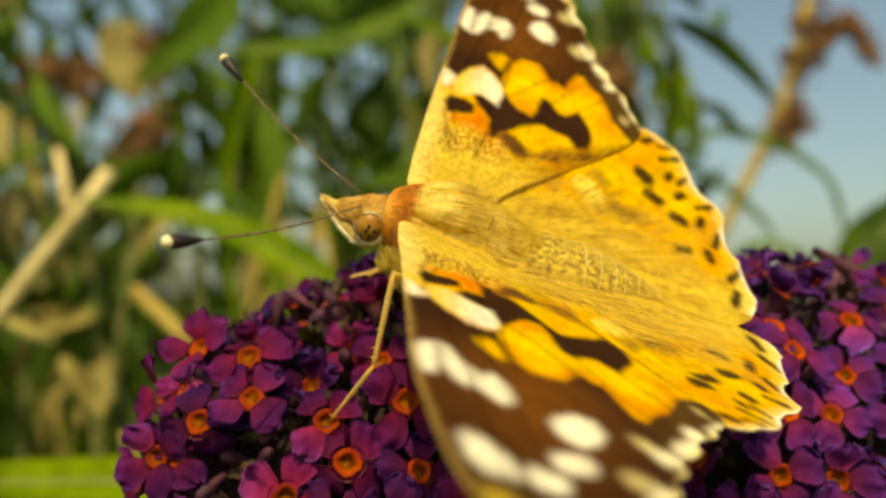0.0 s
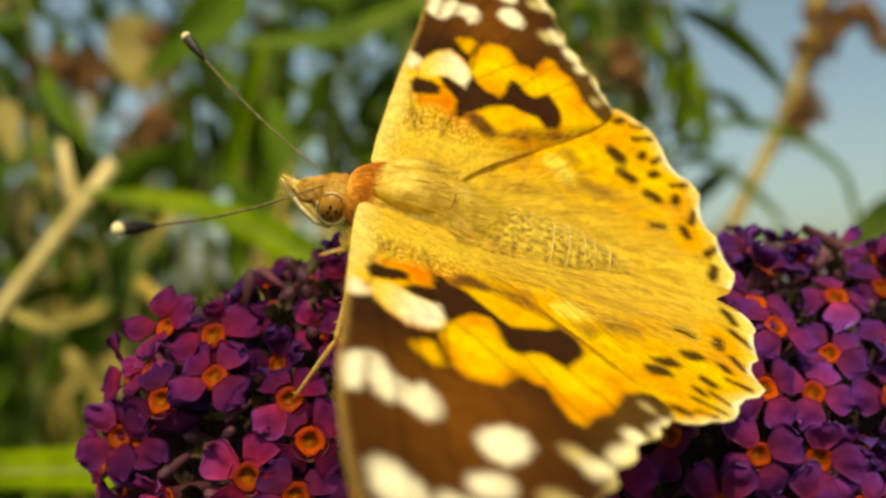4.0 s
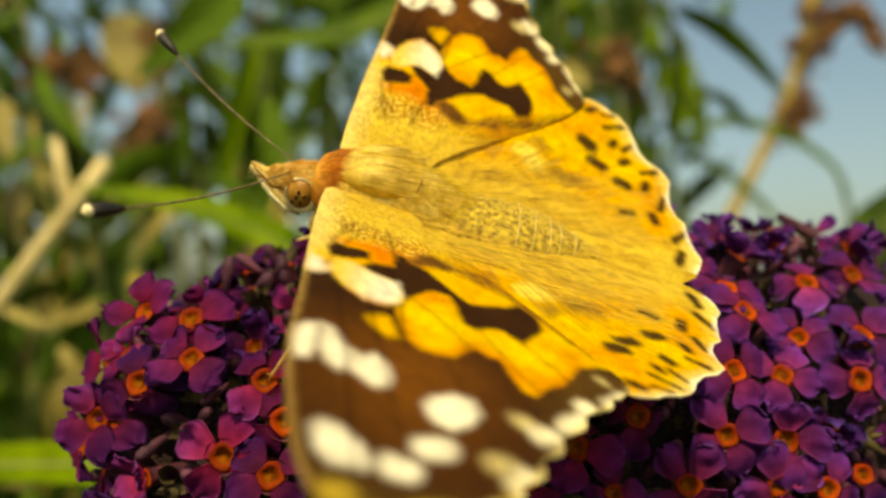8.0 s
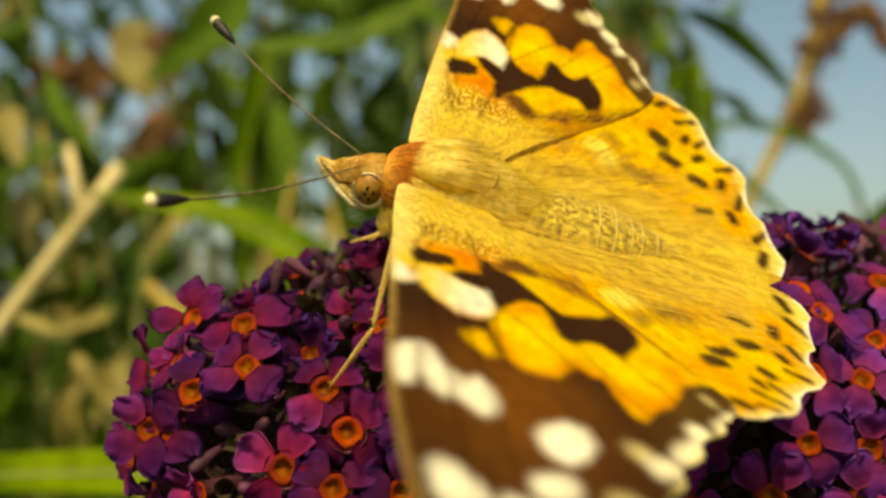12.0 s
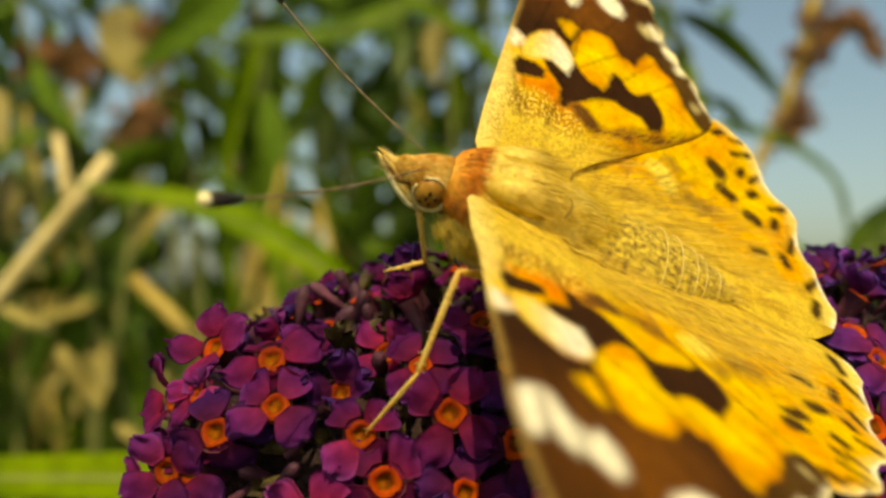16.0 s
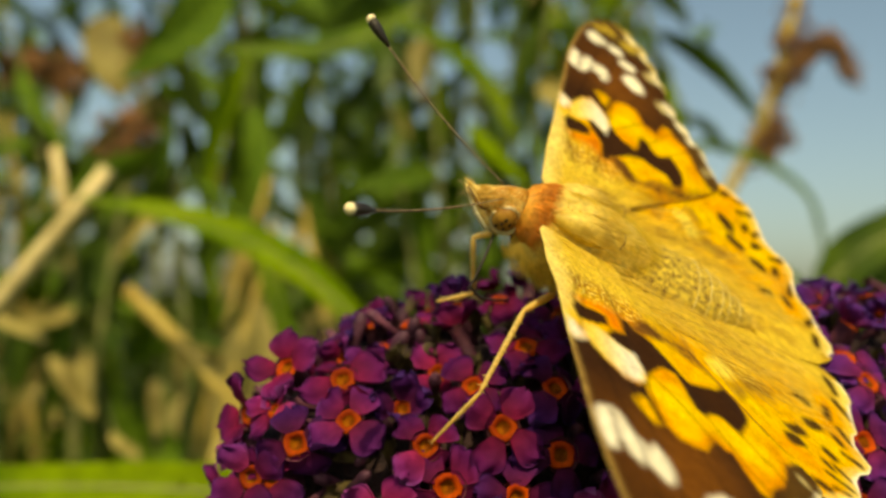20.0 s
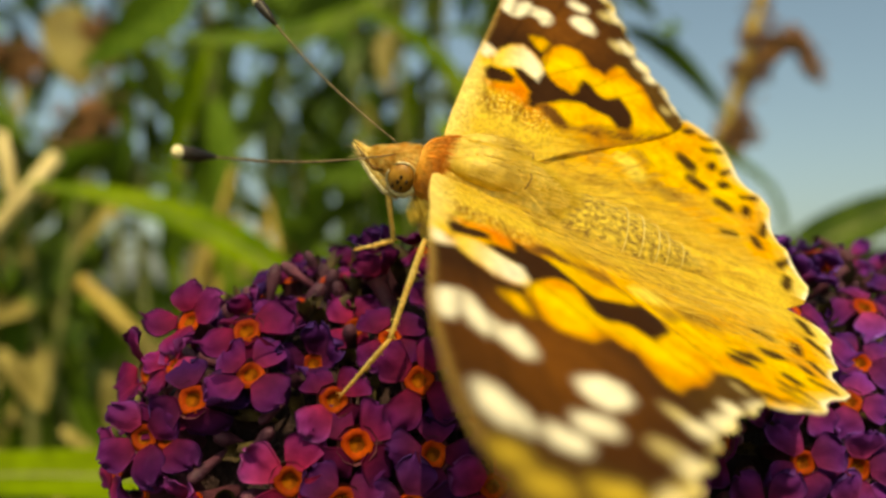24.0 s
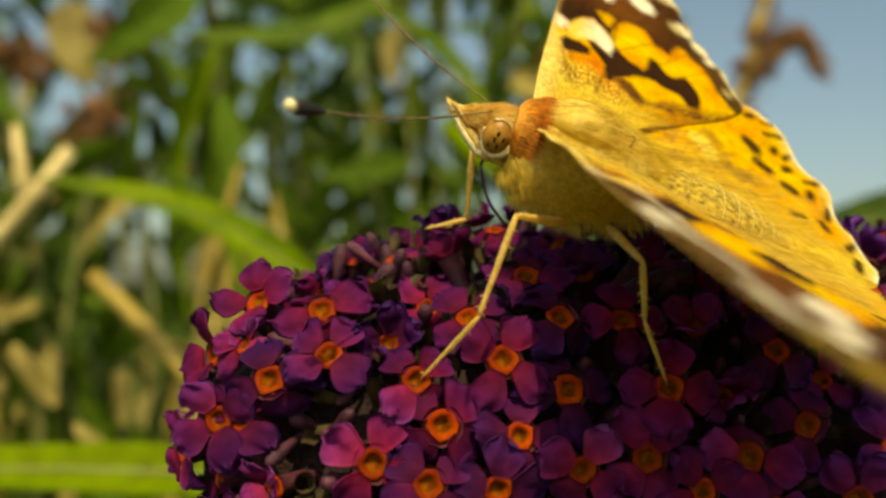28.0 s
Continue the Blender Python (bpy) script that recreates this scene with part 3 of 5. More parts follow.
def fore_pigment(u, v):
    w = 0.07 * noise.noise(Vector((u * 1.6, v * 1.6, 3)))
    w2 = 0.07 * noise.noise(Vector((u * 5, v * 5, 7)))
    front, back = curve_at(FORE_FRONT, u), curve_at(FORE_BACK, u)
    w += w2
    warm = lay(ORANGE, YELLOW, 0.5 + 1.4 * noise.noise(Vector((u * 0.5, v * 0.5, 1))))
    c = lay(warm, GOLD, max(0.0, min(1.0, (7.4 - u + 0.3 * v + 6 * w) / 2.5)))
    c = lay(c, (0.8, 0.24, 0.006), ink(poly_gap(u, v, CELL_FLAME) + w, 0.5))
    # rust stipple on the wing root, dusky streak behind the cell
    speck = noise.noise(Vector((u * 4.5, v * 6.0, 21)))
    c = lay(c, (0.28, 0.06, 0.004), 0.8 * max(0.0, min(1.0, (speck + 0.15) * 4)) * ink(seg_gap(u, v, RUST_PATCH) - 0.1, 0.6))
    c = lay(c, (0.92, 0.74, 0.2), 0.9 * max(0.0, min(1.0, (-speck - 0.22) * 6)) * ink(seg_gap(u, v, RUST_PATCH) - 0.3, 0.6))
    c = lay(c, (0.93, 0.78, 0.26), 0.85 * ink(front - v - 1.0 + 5 * w, 0.6) * max(0.0, min(1.0, (10.5 - u) / 2)))
    # dusky streaks along the hind margin
    run = v - back
    fine = noise.noise(Vector((u * 1.1 - v * 0.9, (u + v) * 6.5, 9)))
    for mk in ((6.6, -2.9, 7.3, -4.9, 0.4), (7.3, -4.9, 8.7, -7.5, 0.45), (8.7, -7.5, 10.7, -10.4, 0.35)):
        c = lay(c, (0.15, 0.06, 0.01), (0.5 + 0.5 * max(0.0, min(1.0, (fine + 0.1) * 4))) * ink(seg_gap(u, v, mk) - 0.05 + w, 0.4))
    for mk in ((5.4, -3.2, 6.2, -5.5, 0.3), (6.2, -5.5, 7.9, -8.2, 0.3)):
        c = lay(c, (0.28, 0.13, 0.016), (0.25 + 0.6 * max(0.0, min(1.0, (fine + 0.1) * 4))) * ink(seg_gap(u, v, mk) + w, 0.5))
    c = lay(c, (0.42, 0.2, 0.02), 0.5 * ink(run - 0.2 + w, 0.2) * max(0.0, min(1.0, (u - 3.5) / 2)))
    c = lay(c, (0.46, 0.28, 0.035), 0.55 * max(0.0, min(1.0, (speck - 0.06) * 5)) * max(0.0, min(1.0, (9.0 - u) / 3)) * max(0.0, min(1.0, (u - 1) / 2)))
    # dark outer half, warmer in its middle, olive towards the hind corner
    shade = lay(DARK, RUST, max(0.0, 1 - abs(v + 1.6) / 6.0) * max(0.0, min(1.0, (25 - u) / 6)) * max(0.0, min(1.0, (u - 13.5) / 3)))
    shade = lay(shade, (0.11, 0.055, 0.009), 0.8 * max(0.0, min(1.0, (-6.4 - v + 6 * w) / 2.0)))
    shade = lay(shade, (0.17, 0.1, 0.02), 0.5 * max(0.0, min(1.0, (u - 23.6 + 5 * w) / 2.5)))
    c = lay(c, shade, ink(poly_gap(u, v, APICAL) + w, 0.2))
    c = lay(c, (0.7, 0.22, 0.006), 0.6 * ink(abs(poly_gap(u, v, APICAL) - 0.14) - 0.12 + w, 0.24) * max(0.0, min(1.0, (u - 12.6) * 2)))
    c = lay(c, lay(ORANGE, YELLOW, 0.4), ink(poly_gap(u, v, SMALL_PATCH) + w, 0.24))
    c = lay(c, (0.72, 0.2, 0.006), 0.55 * ink(abs(poly_gap(u, v, BAND) - 0.16) - 0.1 + w, 0.2) * max(0.0, min(1.0, (9.5 - u) / 1.5)))
    c = lay(c, DARK, ink(poly_gap(u, v, BAND) - 0.03 + w, 0.18))
    c = lay(c, DARK, ink(poly_gap(u, v, CELL_SPOT) - 0.02 + w, 0.18))
    c = lay(c, (0.13, 0.05, 0.01), 0.95 * ink(poly_gap(u, v, ROOT_SPOT) - 0.15 + w, 0.25))
    c = lay(c, lay((0.9, 0.66, 0.12), WHITE, max(0.0, min(1.0, (1.9 - v) * 0.5))), ink(poly_gap(u, v, CREAM_BAR) + w, 0.22))
    c = lay(c, WHITE, ink(poly_gap(u, v, COSTA_SPOT) + w, 0.3))
    for poly in WHITE_BAR + (APEX_SPOT, ROUND_SPOT):
        c = lay(c, WHITE, ink(poly_gap(u, v, poly) + 0.02 + w * 0.7, 0.26))
    for mk in SMALL_SPOTS:
        c = lay(c, WHITE, ink(seg_gap(u, v, mk) + w, 0.28))
    for mk in PALE_MARKS:
        c = lay(c, lay(CREAM, GOLD, max(0.0, min(1.0, (u - 22) / 3))), 0.85 * ink(seg_gap(u, v, mk) + w, 0.45))
    for mk in VEINS:
        if u > 5:
            c = lay(c, tuple(x * 0.45 for x in c), 0.75 * ink(seg_gap(u, v, mk) - 0.03, 0.14))
    # costa, margin and fringe
    c = lay(c, lay((0.85, 0.66, 0.2), (0.42, 0.27, 0.08), min(1.0, max(0.0, (u - 10) / 3))), 0.85 * ink(front - v - (0.34 if u < 10 else 0.2) + w, 0.22) if u < 25.5 else 0.0)
    if u > 13.0:
        tip = max(0.0, min(1.0, (u - 21.5) / 3))
        edge = min((v - back) * 0.85, 28.7 - u)
        c = lay(c, GOLD, tip * 0.8 * ink(edge - 0.35 + 2 * w, 0.4))
        for mk in EDGE_MARKS:
            c = lay(c, lay(WHITE, CREAM, 0.3 + 0.5 * tip), ink(seg_gap(u, v, mk) + 1.5 * w, 0.3))
        c = lay(c, CREAM, 0.75 * ink(edge - 0.1 + w, 0.2))
    return c


def hind_pigment(u, v):
    w = 0.09 * noise.noise(Vector((u * 1.7, v * 1.7, 13))) + 0.07 * noise.noise(Vector((u * 5, v * 5, 17)))
    back = curve_at(HIND_BACK, u)
    ang = math.atan2(v + 2.0, u + 1.5)
    reach = math.hypot(u + 1.5, v + 2)
    c = lay(ORANGE, YELLOW, 0.55 + 1.2 * noise.noise(Vector((u * 0.45, v * 0.45, 11))))
    c = lay(c, GOLD, max(0.0, min(1.0, (6.2 - math.hypot(u * 1.15, (v + 6) * 0.55) + 4 * w) / 3)))
    c = lay(c, GOLD, max(0.0, min(1.0, (2.4 - u + 3 * w) / 2)))
    c = lay(c, (0.6, 0.38, 0.035), 0.7 * max(0.0, min(1.0, 0.3 + 2.2 * noise.noise(Vector((u * 0.8, v * 0.5, 31))))) * max(0.0, min(1.0, (7.5 - u) / 4)))
    c = lay(c, (0.95, 0.78, 0.12), ink(seg_gap(u, v, PALE_PATCH) + 2 * w, 0.35))
    for mk in HIND_FAINT:
        c = lay(c, (0.2, 0.1, 0.02), 0.8 * ink(seg_gap(u, v, mk) + 2 * w, 0.5))
    for mk in HIND_MARKS:
        c = lay(c, DARK, 0.95 * ink(seg_gap(u, v, mk) - 0.1 + w, 0.2))
    for k in range(8):
        d = abs(ang + 1.52 - k * 0.15) * reach
        c = lay(c, tuple(x * 0.5 for x in c), 0.5 * ink(d - 0.04, 0.13))
    streak = noise.noise(Vector((ang * 30, reach * 0.6, 5)))
    c = lay(c, (0.42, 0.24, 0.035), 0.6 * max(0.0, min(1.0, (streak - 0.12) * 5)) * max(0.0, min(1.0, (11 - math.hypot(u, v + 8)) / 5)))
    edge = (v - back) * 0.85
    if u > -0.5:
        s = math.sin((u * 0.9 - v * 0.55) * 2.6)
        c = lay(c, (0.95, 0.8, 0.3), 0.6 * ink(edge - 0.7 + 2 * w, 0.4) * (1.0 if u > 7 or u < 2 else 0.3))
        for mk in HIND_EDGE:
            c = lay(c, DARK, 0.95 * ink(seg_gap(u, v, mk) - 0.02 + w, 0.2))
        c = lay(c, WHITE, 0.95 * ink(edge - 0.16 - 0.08 * s + w, 0.16))
    return c


PIGMENTS = {}


def wing_mesh(name, front, back, pigment, u0, u1, twist, sign, dip, step=0.097):
    """A wing sheet with camber, scalloped margin and pigment; x forward, y outward * sign, in metres."""
    nu = int((u1 - u0) / step)
    nv = int(max(curve_at(front, u) - curve_at(back, u) for u in np.linspace(u0, u1, 40)) / step)
    verts, cols = [], []
    for i in range(nu + 1):
        u = u0 + (u1 - u0) * i / nu
        f, b = curve_at(front, u), curve_at(back, u)
        scallop = 0.2 * math.sin(u * 3.1) if (name == "forewing" and 14.5 < u < 28) else 0.0
        b += scallop
        for j in range(nv + 1):
            v = b + (f - b) * j / nv
            if name == "forewing":
                z = twist * v + (0.1 + 0.049 * v) * 4 * (u / 26) * (1 - u / 26)
            else:
                z = twist * v - 3.96 * (max(0.0, u) / 16) * (1 - u / 16) * max(0.0, min(1.0, (-2.5 - v) / 8)) - 0.1 - 0.5 * max(0.0, min(1.0, (v + 6.8) / 3)) - 0.42 * max(0.0, (u - 8.5) / 6) + dip
                over = max(0.0, min(1.0, (v - curve_at(FORE_BACK, u) + 0.6) / 1.4)) if u > 1.5 else 0.0
                z -= 0.1 * over * min(1.0, (u - 1.5) / 2.5)          # tucked under the forewing
            if name == "forewing":
                z -= 0.2 * max(0.0, min(1.0, (b + 1.6 - v) / 1.6)) ** 1.5 * min(1.0, u / 5) * max(0.0, min(1.0, (13.5 - u) / 3))
            z += 0.1 * math.sin(math.atan2(v, u + 2) * 22) * min(1, u / 8)
            verts.append((v * MM, sign * u * MM, z * MM))
            key = (name, i, j)
            if key not in PIGMENTS:
                PIGMENTS[key] = (*pigment(u, v), 1)
            cols.append(PIGMENTS[key])
    faces = []
    for i in range(nu):
        for j in range(nv):
            q = (i * (nv + 1) + j, (i + 1) * (nv + 1) + j, (i + 1) * (nv + 1) + j + 1, i * (nv + 1) + j + 1)
            faces.append(q if sign < 0 else q[::-1])
    me = link_mesh(name, verts, faces, M_WING)
    col = me.color_attributes.new("pigment", "FLOAT_COLOR", "POINT")
    col.data.foreach_set("color", [x for c in cols for x in c])
    return me


def blob(stations, sides=24, seed=0, rough=0.0):
    """A closed body along x from stations (x, middle z, half width, half height), in millimetres."""
    verts, faces = [], []
    for i, (x, z, ry, rz) in enumerate(stations):
        for k in range(sides):
            a = 2 * math.pi * k / sides
            n = 1 + rough * noise.noise(Vector((x * 1.3, math.cos(a) * 2 + seed, math.sin(a) * 2)))
            verts.append((x * MM, ry * n * math.cos(a) * MM, (z + rz * n * math.sin(a)) * MM))
    for i in range(len(stations) - 1):
        for k in range(sides):
            k2 = (k + 1) % sides
            faces.append((i * sides + k, i * sides + k2, (i + 1) * sides + k2, (i + 1) * sides + k))
    faces += [tuple(range(sides)), tuple((len(stations) - 1) * sides + k for k in range(sides))[::-1]]
    return verts, faces


def hairs(count, seed, root, length, width=0.035):
    """Flat tapered hairs; root(rnd) gives a place, a direction (mm) and a length factor."""
    rnd = random.Random(seed)
    verts, faces = [], []
    for _ in range(count):
        p, d, k = root(rnd)
        d = d.normalized()
        side = d.cross(Vector((rnd.gauss(0, 1), rnd.gauss(0, 1), rnd.gauss(0, 1)))).normalized() * width
        tip = d * length * k * rnd.uniform(0.6, 1.2)
        bend = Vector((rnd.gauss(0, 0.1), rnd.gauss(0, 0.1), rnd.gauss(0, 0.1))) * length
        n = len(verts)
        for q in (p - side, p + side, p + tip * 0.55 + side * 0.7 + bend * 0.3, p + tip * 0.55 - side * 0.7 + bend * 0.3, p + tip + bend):
            verts.append(q * MM)
        faces += [(n, n + 1, n + 2, n + 3), (n + 3, n + 2, n + 4)]
    return verts, faces


butterfly = thing("butterfly", "orange and brown butterfly with white-spotted wing tips on the flower", "butterfly")
limbs = {}

THORAX = ((4.5, 0.1, 1.2, 1.5), (4.0, 0.1, 1.9, 2.2), (3.0, 0.0, 2.4, 2.9), (1.6, -0.05, 2.65, 3.2), (0.0, -0.05, 2.65, 3.15), (-1.6, 0.05, 2.35, 2.65), (-3.0, 0.2, 1.9, 1.9), (-4.2, 0.2, 1.4, 1.35))
ABDOMEN = []
for step in range(30):
    swell = math.sin(math.pi * (0.3 + 0.69 * step / 29)) ** 0.75 * (1 + 0.025 * math.sin(step * 2.1))
    ABDOMEN.append((-2.6 - 0.335 * step, 0.25 - 0.012 * step, 2.5 * swell + 0.04, 1.55 * swell + 0.04))


def body_root(stations, back, up=0.9, side=0.7):
    """Roots spread over the upper part of a body."""
    def root(rnd):
        i = rnd.randrange(len(stations) - 1)
        s = rnd.random()
        x, z, ry, rz = (a + (b - a) * s for a, b in zip(stations[i], stations[i + 1]))
        a = rnd.uniform(-0.5, math.pi + 0.5)
        n = Vector((0, math.cos(a), math.sin(a)))
        return Vector((x, ry * math.cos(a), z + rz * math.sin(a))), Vector((-back, n.y * side, n.z * up * 0.6)), 1.0
    return root


def build_butterfly():
    bf = butterfly
    for sign in (-1, 1):
        m = pose(0, sign * HY * MM, HZ * MM)
        fw = part("forewing", wing_mesh("forewing", FORE_FRONT, FORE_BACK, fore_pigment, 0, 28.3, TWIST_FORE, sign, 0.0), bf, "orange and dark brown forewing with white spots", m)
        hw = part("hindwing", wing_mesh("hindwing", HIND_FRONT, HIND_BACK, hind_pigment, -2.4, 13.5, TWIST_HIND, sign, 0.03 * sign), bf, "orange hindwing with dark spots and a white fringe", m)
        for w in (fw, hw):
            sol = w.modifiers.new("thickness", "SOLIDIFY")
            sol.thickness, sol.offset = 0.00009, -1
        limbs["fore", sign], limbs["hind", sign] = fw, hw

        def wing_root(rnd, sign=sign):
            u, v = 0.2 + 5.4 * rnd.random() ** 1.4, rnd.uniform(-15.5, -1.5)
            return Vector((v, sign * u, TWIST_HIND * v - 3.96 * (u / 16) * (1 - u / 16) * max(0.0, min(1.0, (-2.5 - v) / 8)) - 0.1)), Vector((-0.9, sign * 0.25, 0.05)), 1.0
        v, f = hairs(900, 60 + sign, wing_root, 1.8, 0.011)
        part("hair", link_mesh("hair", v, f, M_FUR), hw, "golden hair at the wing base", kind="stuff")

        def dusk_root(rnd, sign=sign):
            u, v = 0.8 + 4.6 * rnd.random(), rnd.uniform(-12.5, -2.5)
            z = TWIST_HIND * v - 3.96 * (u / 16) * (1 - u / 16) * max(0.0, min(1.0, (-2.5 - v) / 8)) - 0.02
            return Vector((v, sign * u, z)), Vector((-0.9, sign * 0.2 * u / 3, 0.06)), 1.0
        v, f = hairs(70, 64 + sign, dusk_root, 2.6, 0.01)
        part("hair", link_mesh("hair", v, f, M_SEAM), hw, "dusky brown hair at the wing base", kind="stuff")

        def fore_root(rnd, sign=sign):
            u, v = rnd.uniform(0, 3.6), rnd.uniform(-1.5, 3.8)
            return Vector((v, sign * u, TWIST_FORE * v + 0.05)), Vector((-0.75, sign * 0.7, 0.08)), 1.0
        v, f = hairs(260, 70 + sign, fore_root, 1.0, 0.016)
        part("hair", link_mesh("hair", v, f, M_FUR), fw, "golden hair at the wing base", kind="stuff")

    thorax = part("thorax", link_mesh("thorax", *blob(THORAX, 28, 3, 0.06), M_BELLY), bf, "golden furry thorax")
    v, f = hairs(5000, 81, body_root(THORAX, 1.5, 0.3, 0.35), 1.0, 0.012)
    part("fur", link_mesh("fur", v, f, M_OLIVE), thorax, "olive-golden fur", kind="stuff")

    def breast_root(rnd):
        i = rnd.randrange(1, len(THORAX) - 1)
        x, z, ry, rz = THORAX[i]
        a = rnd.uniform(math.pi + 0.1, 2 * math.pi - 0.1)
        return Vector((x + rnd.uniform(-0.8, 0.8), ry * math.cos(a), z + rz * math.sin(a))), Vector((-0.6, 0.5 * math.cos(a), -0.9)), 1.0
    v, f = hairs(4200, 82, breast_root, 0.9, 0.014)
    part("fur", link_mesh("fur", v, f, M_FUR), thorax, "pale golden breast fur", kind="stuff")
    abdomen = part("abdomen", link_mesh("abdomen", *blob(ABDOMEN, 28, 9, 0.06), M_BODY), bf, "ringed golden-brown abdomen")
    v, f = hairs(1500, 83, body_root(ABDOMEN, 1.2, 0.25, 0.25), 0.7, 0.012)
    part("fur", link_mesh("fur", v, f, M_FUR), abdomen, "short golden fur", kind="stuff")
    for x in (-6.9, -7.9, -8.9, -9.8, -10.7):
        i = min(range(30), key=lambda k: abs(ABDOMEN[k][0] - x))
        ax, az, ry, rz = ABDOMEN[i]
        ring = [Vector((ax - 0.15 * math.sin(t), ry * 1.05 * math.cos(t), az + rz * 1.05 * math.sin(t))) * MM for t in np.linspace(-0.3, math.pi + 0.3, 22)]
        v, f = tube(ring, [(0.012 + 0.028 * math.sin(math.pi * k / 21)) * MM for k in range(22)], 6)
        part("ring_band", link_mesh("ring_band", v, f, M_RIB), abdomen, "golden ring")
    # smooth scaled flaps over the wing joints, each with a dark hind seam
    for sign in (-1, 1):
        flap_st = [(3.5 - 0.46 * k, 2.05 + 0.2 * math.sin(k * 0.34), 0.05 + 0.95 * math.sin(math.pi * (k + 0.3) / 10.6) ** 0.7, 0.05 + 0.9 * math.sin(math.pi * (k + 0.3) / 10.6) ** 0.7) for k in range(11)]
        v, f = blob(flap_st, 18, 4 + sign, 0.05)
        flap = part("shoulder_flap", link_mesh("shoulder_flap", v, f, M_FLAP), bf, "smooth golden shoulder flap", pose(0, sign * 1.25 * MM, 0))
        seam = [Vector((-0.75 - 0.35 * math.sin(t), 0.85 * math.cos(t), 2.15 + 0.72 * math.sin(t))) * MM for t in np.linspace(0.4, 2.9, 12)]
        v, f = tube(seam, [0.035 * MM] * 12, 6)
        part("seam", link_mesh("seam", v, f, M_SEAM), flap, "dark brown seam")

        def flap_root(rnd):
            i = rnd.randrange(1, 9)
            x, z, ry, rz = flap_st[i]
            a = rnd.uniform(0, math.pi)
            return Vector((x, ry * math.cos(a), z + rz * math.sin(a))), Vector((-1.4, 0.35 * math.cos(a), 0.12)), 1.0
        v, f = hairs(420, 90 + sign, flap_root, 1.5, 0.012)
        part("hair", link_mesh("hair", v, f, M_FLAP), flap, "fine golden hair", kind="stuff")
    collar_st = ((4.9, 0.7, 1.1, 1.15), (4.6, 0.75, 1.6, 1.6), (4.1, 0.7, 1.95, 1.95), (3.6, 0.6, 2.1, 2.2))
    collar = part("collar", link_mesh("collar", *blob(collar_st, 24, 1, 0.08), M_COLLAR), bf, "russet furry collar behind the head")
    v, f = hairs(2600, 85, body_root(collar_st, 1.0, 0.6, 0.6), 0.75, 0.013)
    part("fur", link_mesh("fur", v, f, M_COLLAR), collar, "russet fur", kind="stuff")

    head_st = ((8.35, 0.72, 0.07, 0.1), (7.7, 0.48, 0.3, 0.42), (7.0, 0.42, 0.55, 0.74), (6.2, 0.5, 0.8, 1.02), (5.4, 0.55, 0.95, 1.15), (4.6, 0.45, 0.98, 1.05), (4.2, 0.35, 0.8, 0.9))
    head = part("head", link_mesh("head", *blob(head_st, 24, 5, 0.06), M_FACE), bf, "furry orange-brown head")
    v, f = hairs(2400, 87, body_root(head_st[1:6], 0.5, 0.6, 0.4), 0.42, 0.012)
    part("fur", link_mesh("fur", v, f, M_FACE), head, "short tan fur", kind="stuff")
    v, f = hairs(900, 88, body_root(head_st[2:6], 0.6, 0.6, 0.4), 0.5, 0.011)
    part("fur", link_mesh("fur", v, f, M_COLLAR), head, "russet tuft on the crown", kind="stuff")
    for sign in (-1, 1):
        bm = bmesh.new()
        bmesh.ops.create_uvsphere(bm, u_segments=20, v_segments=14, radius=0.00084, matrix=pose(5.5 * MM, sign * 0.78 * MM, 0.15 * MM) @ Matrix.Diagonal((0.95, 0.75, 1.15, 1)))
        me = bpy.data.meshes.new("eye")
        bm.to_mesh(me)
        bm.free()
        me.materials.append(M_EYE)
        me.polygons.foreach_set("use_smooth", [True] * len(me.polygons))
        part("eye", me, head, "banded brown compound eye")
        # pale rim round the eye, broadest behind it
        ring = [(5.5 + 0.85 * math.cos(t), sign * 0.94, 0.15 + 1.02 * math.sin(t)) for t in np.linspace(0.9, 6.6, 26)]
        v, f = tube([Vector(p) * MM for p in ring], [(0.06 + 0.16 * max(0.0, math.cos(t - 3.7))) * MM for t in np.linspace(0.9, 6.6, 26)], 7)
        part("eye_rim", link_mesh("eye_rim", v, f, M_PALE), head, "pale scaly eye rim")
        for dx, dz in ((0.05, 0.3), (0.15, -0.02), (-0.1, -0.34), (-0.3, 0.1), (0.36, -0.4)):
            bm = bmesh.new()
            bmesh.ops.create_uvsphere(bm, u_segments=8, v_segments=6, radius=0.0001, matrix=pose((5.5 + dx) * MM, sign * (1.41 - 0.5 * (dx * dx + dz * dz)) * MM, (0.15 + dz) * MM) @ Matrix.Diagonal((1, 0.7, 1.6, 1)))
            me = bpy.data.meshes.new("eye_spot")
            bm.to_mesh(me)
            bm.free()
            me.materials.append(M_EYE_DOT)
            part("eye_spot", me, head, "dark eye spot")
        v, f = tube([Vector(p) * MM for p in ((5.5, sign * 0.5, -1.05), (6.3, sign * 0.55, -0.75), (7.1, sign * 0.46, -0.2), (7.8, sign * 0.34, 0.38), (8.3, sign * 0.24, 0.72), (8.7, sign * 0.2, 0.95))],
                    [0.26 * MM, 0.4 * MM, 0.38 * MM, 0.25 * MM, 0.13 * MM, 0.02 * MM], 10)
        part("palp", link_mesh("palp", v, f, M_FACE), head, "pointed scaly palp")
